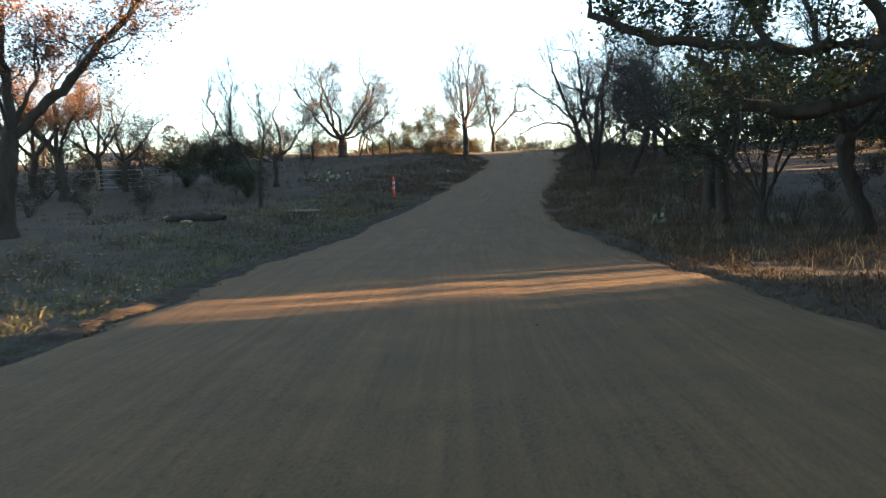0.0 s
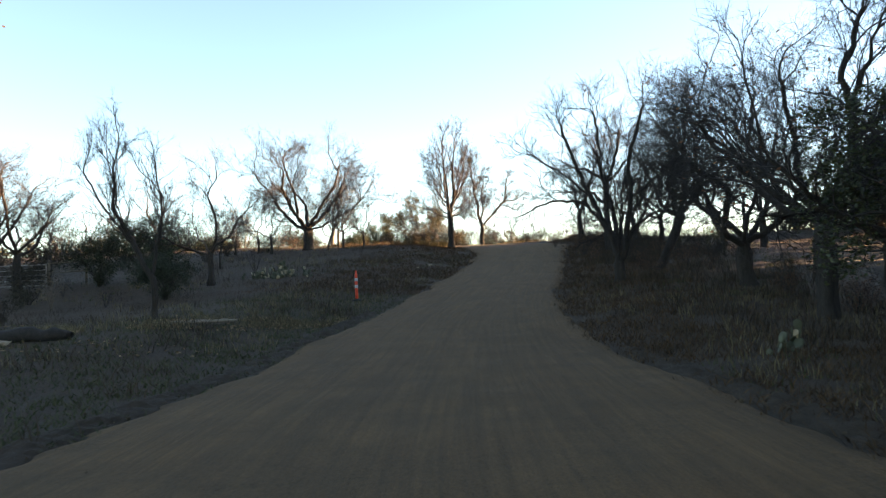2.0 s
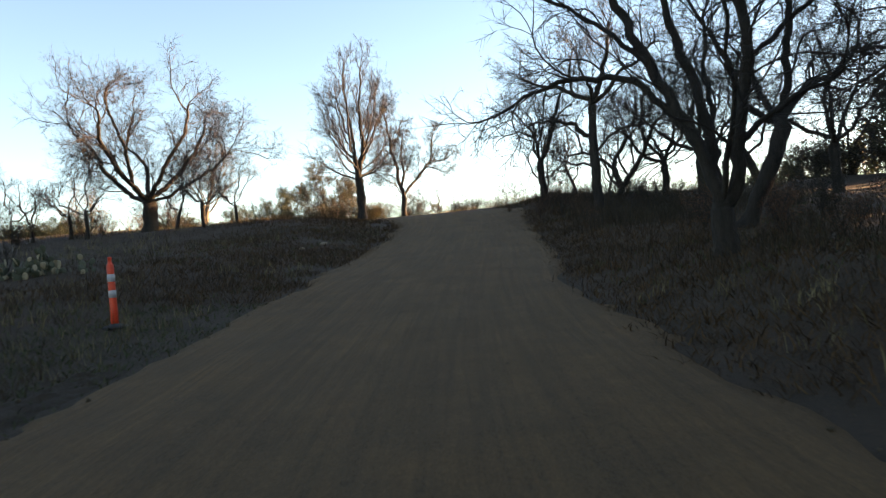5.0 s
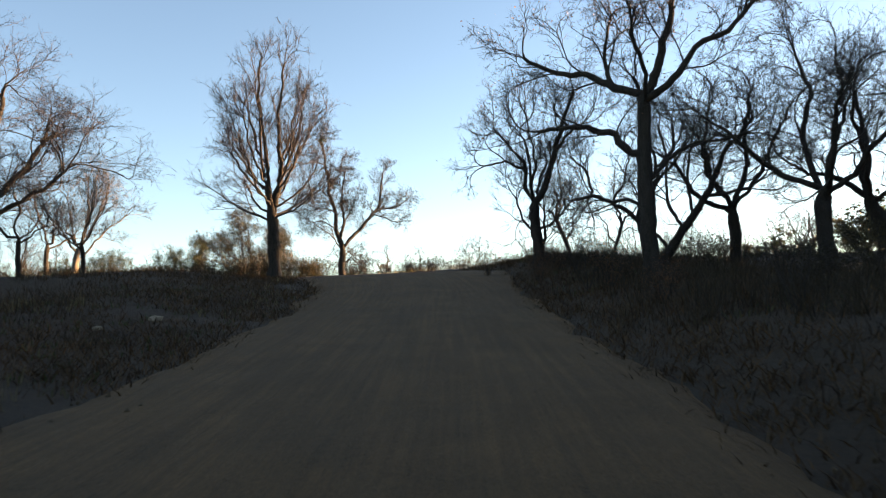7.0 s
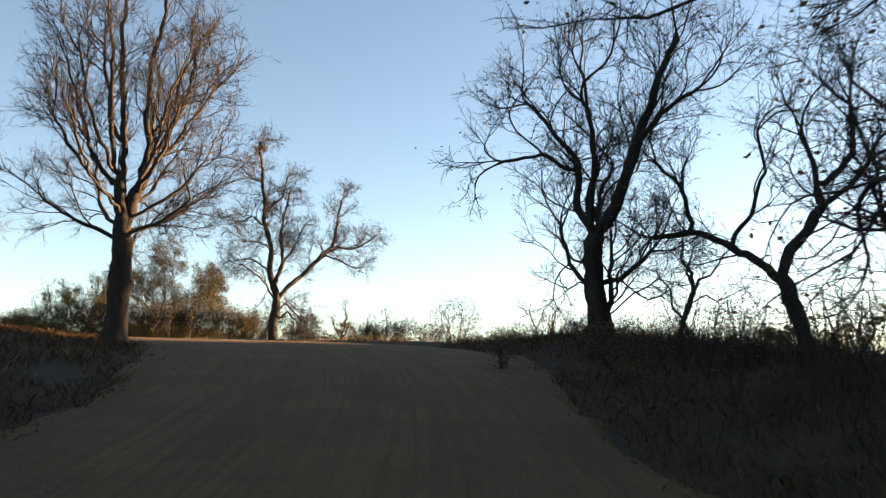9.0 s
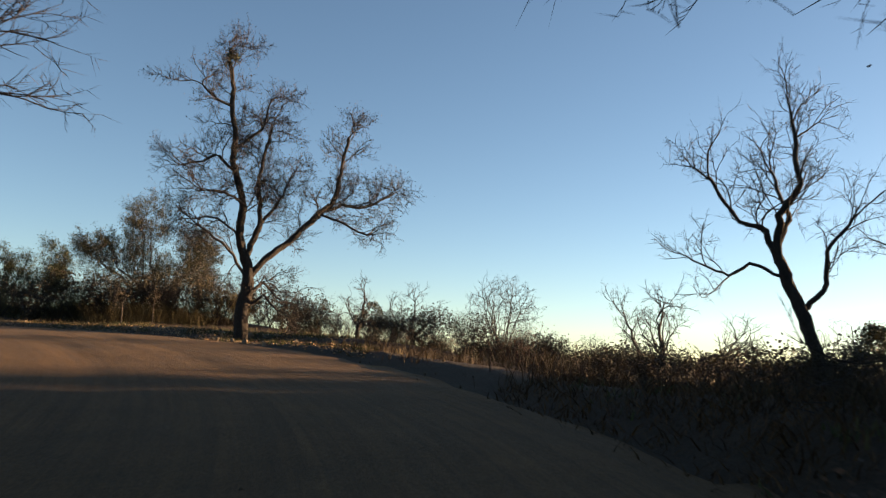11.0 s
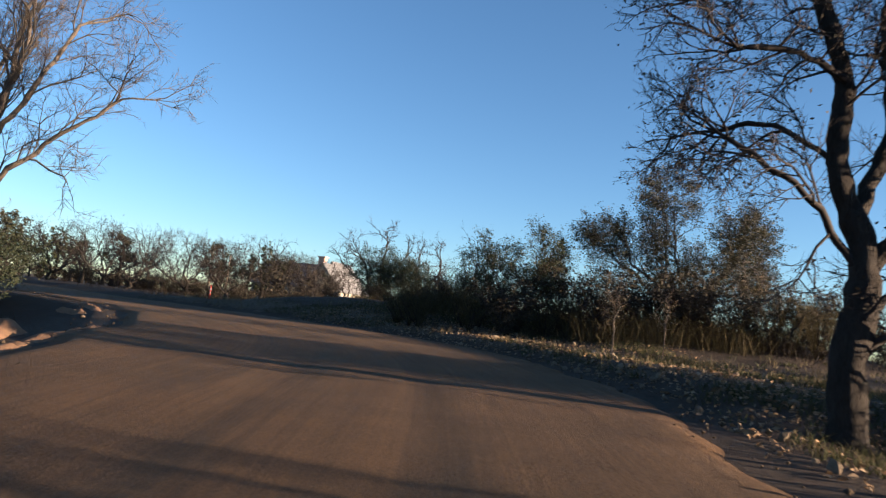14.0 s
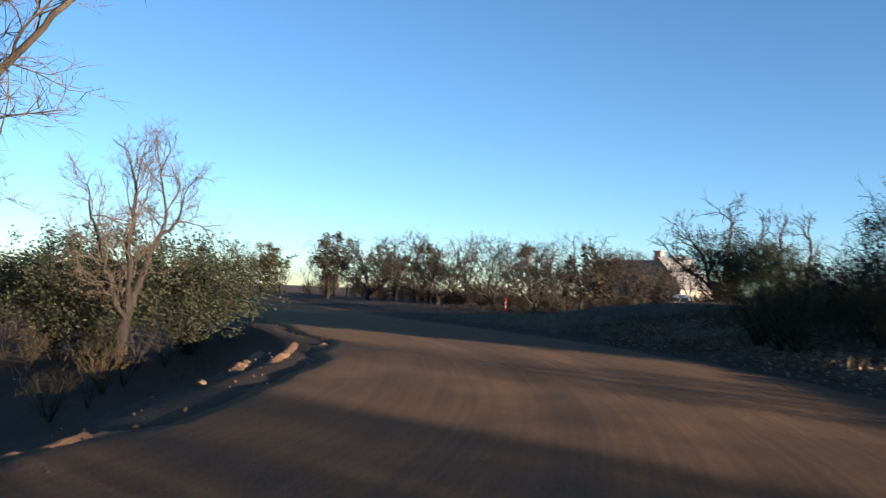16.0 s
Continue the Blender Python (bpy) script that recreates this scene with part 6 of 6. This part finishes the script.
for z in (0.65, 1.12):
    pipe((0.1, 0, z), (7.0, 0, z), 0.03, "rail", fence, M_POSTWOOD)

# ---- charred logs on the verge ----
def log(x, y, length, r, turn, mat, label):
    g = np.random.default_rng(int(abs(x * 31 + y)))
    n = 9
    p = np.stack((np.linspace(-length / 2, length / 2, n), g.normal(0, r * 0.25, n), r * 0.8 + g.normal(0, r * 0.12, n)), 1)
    v, f = tube(p, r * g.uniform(0.75, 1.1, n) * np.array([0.5] + [1] * (n - 2) + [0.5]), 10)
    ob = new("log", mesh_from("log", v, f, mat, True))
    ob.matrix_basis = Matrix.LocRotScale((x, y, ground_at(x, y) - 0.02), Euler((0, 0, radians(turn))), None)
    return tagged(ob, label, "log", "fallen logs")


log(-8.6, 27.0, 1.9, 0.17, 5, M_CHAR, "charred black log lying on the verge")
log(-8.2, 27.3, 1.3, 0.13, -14, M_CHAR, "charred black log lying across another")
log(-9.4, 27.8, 1.2, 0.10, 40, M_POSTWOOD, "grey fallen branch beside charred logs")
log(-6.2, 31.0, 2.6, 0.05, 3, M_POSTWOOD, "thin fallen branch on the verge")


# ---- prickly pear ----
def pad_mesh(material):
    bm = bmesh.new()
    bmesh.ops.create_uvsphere(bm, u_segments=10, v_segments=6, radius=0.5)
    for v in bm.verts:
        v.co.y *= 0.16
        v.co.z += 0.5
        v.co.x *= 0.62 + 0.3 * v.co.z
    for f in bm.faces:
        f.smooth = True
    me = bpy.data.meshes.new("pad")
    bm.to_mesh(me)
    bm.free()
    me.materials.append(material)
    return me


PADS = [pad_mesh(M_PEAR), pad_mesh(M_PEAR_DRY)]


def prickly_pear(x, y, wide, tall, count, dry, seed, label, big=0.36):
    g = np.random.default_rng(seed)
    root = thing("prickly_pear", (x, y, ground_at(x, y)), label, "cactus", "cactus clumps")
    tips = []
    for k in range(count):
        if k < count * 0.4 or not tips:
            ox, oy = g.normal(0, wide * 0.4), g.normal(0, wide * 0.22)
            p = Vector((ox, oy, ground_at(x + ox, y + oy) - ground_at(x, y) - 0.04))
        else:
            p = tips[g.integers(len(tips))].copy()
        s = g.uniform(0.55 * big, big)
        rot = Euler((g.normal(0, 0.35), g.normal(0, 0.5), g.uniform(0, 6.28)))
        tip = p + rot.to_matrix() @ Vector((0, 0, s * 0.92))
        if tip.z < tall:
            tips.append(tip)
        ob = part("pad", PADS[1 if g.random() < dry else 0], root)
        ob.matrix_basis = Matrix.LocRotScale(p, rot, (s, s, s))
    return root


prickly_pear(-7.3, 49.2, 2.0, 0.75, 150, 0.22, 1, "sprawling prickly pear with pale dry pads under trees", 0.27)
prickly_pear(6.1, 22.7, 0.5, 0.4, 16, 0.1, 2, "small grey-green prickly pear at the wood edge", 0.24)
prickly_pear(8.9, 21.4, 0.4, 0.35, 10, 0.1, 3, "small grey-green prickly pear at the wood edge", 0.24)

# ---- house, trailer and poles beyond the field ----
def gable(w, d, wall, ridge, over=0.3):
    """Roof of a gabled block: two slopes with thickness, ridge along y."""
    bm = bmesh.new()
    for s in (-1, 1):
        a, b = Vector((s * (w / 2 + over), 0, wall - over * (ridge - wall) / (w / 2))), Vector((0, 0, ridge))
        up = Vector((0, 0, 0.16))
        vs = [bm.verts.new(p + Vector((0, y, 0)) + u) for u in (Vector(), up) for y in (-d / 2 - over, d / 2 + over) for p in (a, b)]
        for q in ((0, 1, 3, 2), (4, 6, 7, 5), (0, 4, 5, 1), (2, 3, 7, 6), (0, 2, 6, 4), (1, 5, 7, 3)):
            bm.faces.new([vs[k] for k in q])
    bmesh.ops.recalc_face_normals(bm, faces=bm.faces[:])
    return bm


def gable_walls(w, d, wall, ridge):
    bm = bmesh.new()
    v = [bm.verts.new((x, y, z)) for y in (-d / 2, d / 2) for x, z in ((-w / 2, -1.5), (w / 2, -1.5), (w / 2, wall), (0, ridge - 0.02), (-w / 2, wall))]
    bm.faces.new(v[:5][::-1])
    bm.faces.new(v[5:])
    for k in range(5):
        bm.faces.new((v[k], v[(k + 1) % 5], v[5 + (k + 1) % 5], v[5 + k]))
    bmesh.ops.recalc_face_normals(bm, faces=bm.faces[:])
    return bm


def window(parent, x, y, z, w, h, turn):
    win = part("window", box_bm((w + 0.2, 0.10, h + 0.2), bevel=0.02), parent, "white-framed window", M_WHITE)
    win.matrix_basis = pose(x, y, z, 0, 0, turn)
    part("pane", box_bm((w, 0.13, h)), win, "dark pane", M_GLASS)


hx, hy = -67.0, 168.0
house = thing("house", (hx, hy, ground_at(hx, hy) - 1.0), "pale limestone house with grey gabled roofs and brick chimney", "house", turn=10)
main = part("wall", gable_walls(7.5, 12, 4.4, 7.8), house, "pale limestone walls", M_STONEWALL)
main.matrix_basis = pose(-3.5, 4.5, 0, 0, 0, 90)
part("roof", gable(7.5, 12, 4.4, 7.8), main, "grey shingle roof", M_ROOF)
wing = part("wing", gable_walls(6.0, 9, 4.2, 7.7), house, "pale limestone gable wing", M_STONEWALL)
wing.matrix_basis = pose(4.6, 0.5, 0, 0, 0, 0)
part("roof", gable(6.0, 9, 4.2, 7.7), wing, "grey shingle roof", M_ROOF)
rear = part("rear_gable", gable_walls(4.5, 6, 5.4, 8.4), house, "pale limestone rear gable", M_STONEWALL)
rear.matrix_basis = pose(2.2, 6.5, 0, 0, 0, 0)
part("roof", gable(4.5, 6, 5.4, 8.4), rear, "grey shingle roof", M_ROOF)
chim = part("chimney", box_bm((1.0, 0.9, 2.6), (0, 0, 7.7), 0.04), house, "pink brick chimney", M_CHIMNEY)
chim.matrix_basis = pose(0.6, 3.4, 0, 0, 0, 0)
part("cap", box_bm((1.25, 1.15, 0.18), (0, 0, 9.05), 0.03), chim, "", M_CHIMNEY)
for x in (-7.5, -4.5, -1.5):
    window(house, x, 0.72, 1.4, 1.1, 1.4, 0)
for x in (-1.4, 1.4):
    window(wing, x, -4.53, 1.3, 1.0, 1.4, 0)
window(wing, 0, -4.53, 4.3, 0.9, 1.1, 0)
for y in (-2.4, 1.2):
    window(wing, 3.03, y, 1.4, 1.0, 1.4, 90)
tx, ty = -45.5, 146.5
trailer = thing("trailer", (tx, ty, ground_at(tx, ty)), "white parked trailer with dark windows beside the house", "trailer", turn=40, scale=0.75)
part("body", box_bm((4.2, 2.0, 1.9), (0, 0, 1.5), 0.25), trailer, "white metal body", M_WHITE)
for s in (-0.9, 0.9):
    for yy in (-1.0, 1.0):
        w = part("wheel", lathe([(0.3, -0.1), (0.34, -0.06), (0.34, 0.06), (0.3, 0.1)], 14), trailer, "black tyre", M_RUBBER)
        w.matrix_basis = pose(s, yy * 0.9, 0.34, 90, 0, 0)
for s in (-1.2, 0.2, 1.3):
    w = part("window", box_bm((0.8, 0.06, 0.5), (0, 0, 0), 0.02), trailer, "dark window", M_GLASS)
    w.matrix_basis = pose(s, -1.0, 1.8, 0, 0, 0)
for x, y, h in [(-47.0, 129.5, 4.7), (-45.8, 130.5, 3.9), (-92.0, 140.0, 6.0)]:
    pole = thing("utility_pole", (x, y, ground_at(x, y)), "weathered bare wooden pole standing in the field", "pole", "utility poles")
    part("shaft", lathe([(0.12, -0.3), (0.11, 2.0), (0.07, h), (0.02, h + 0.03)], 10), pole, "", M_POSTWOOD)
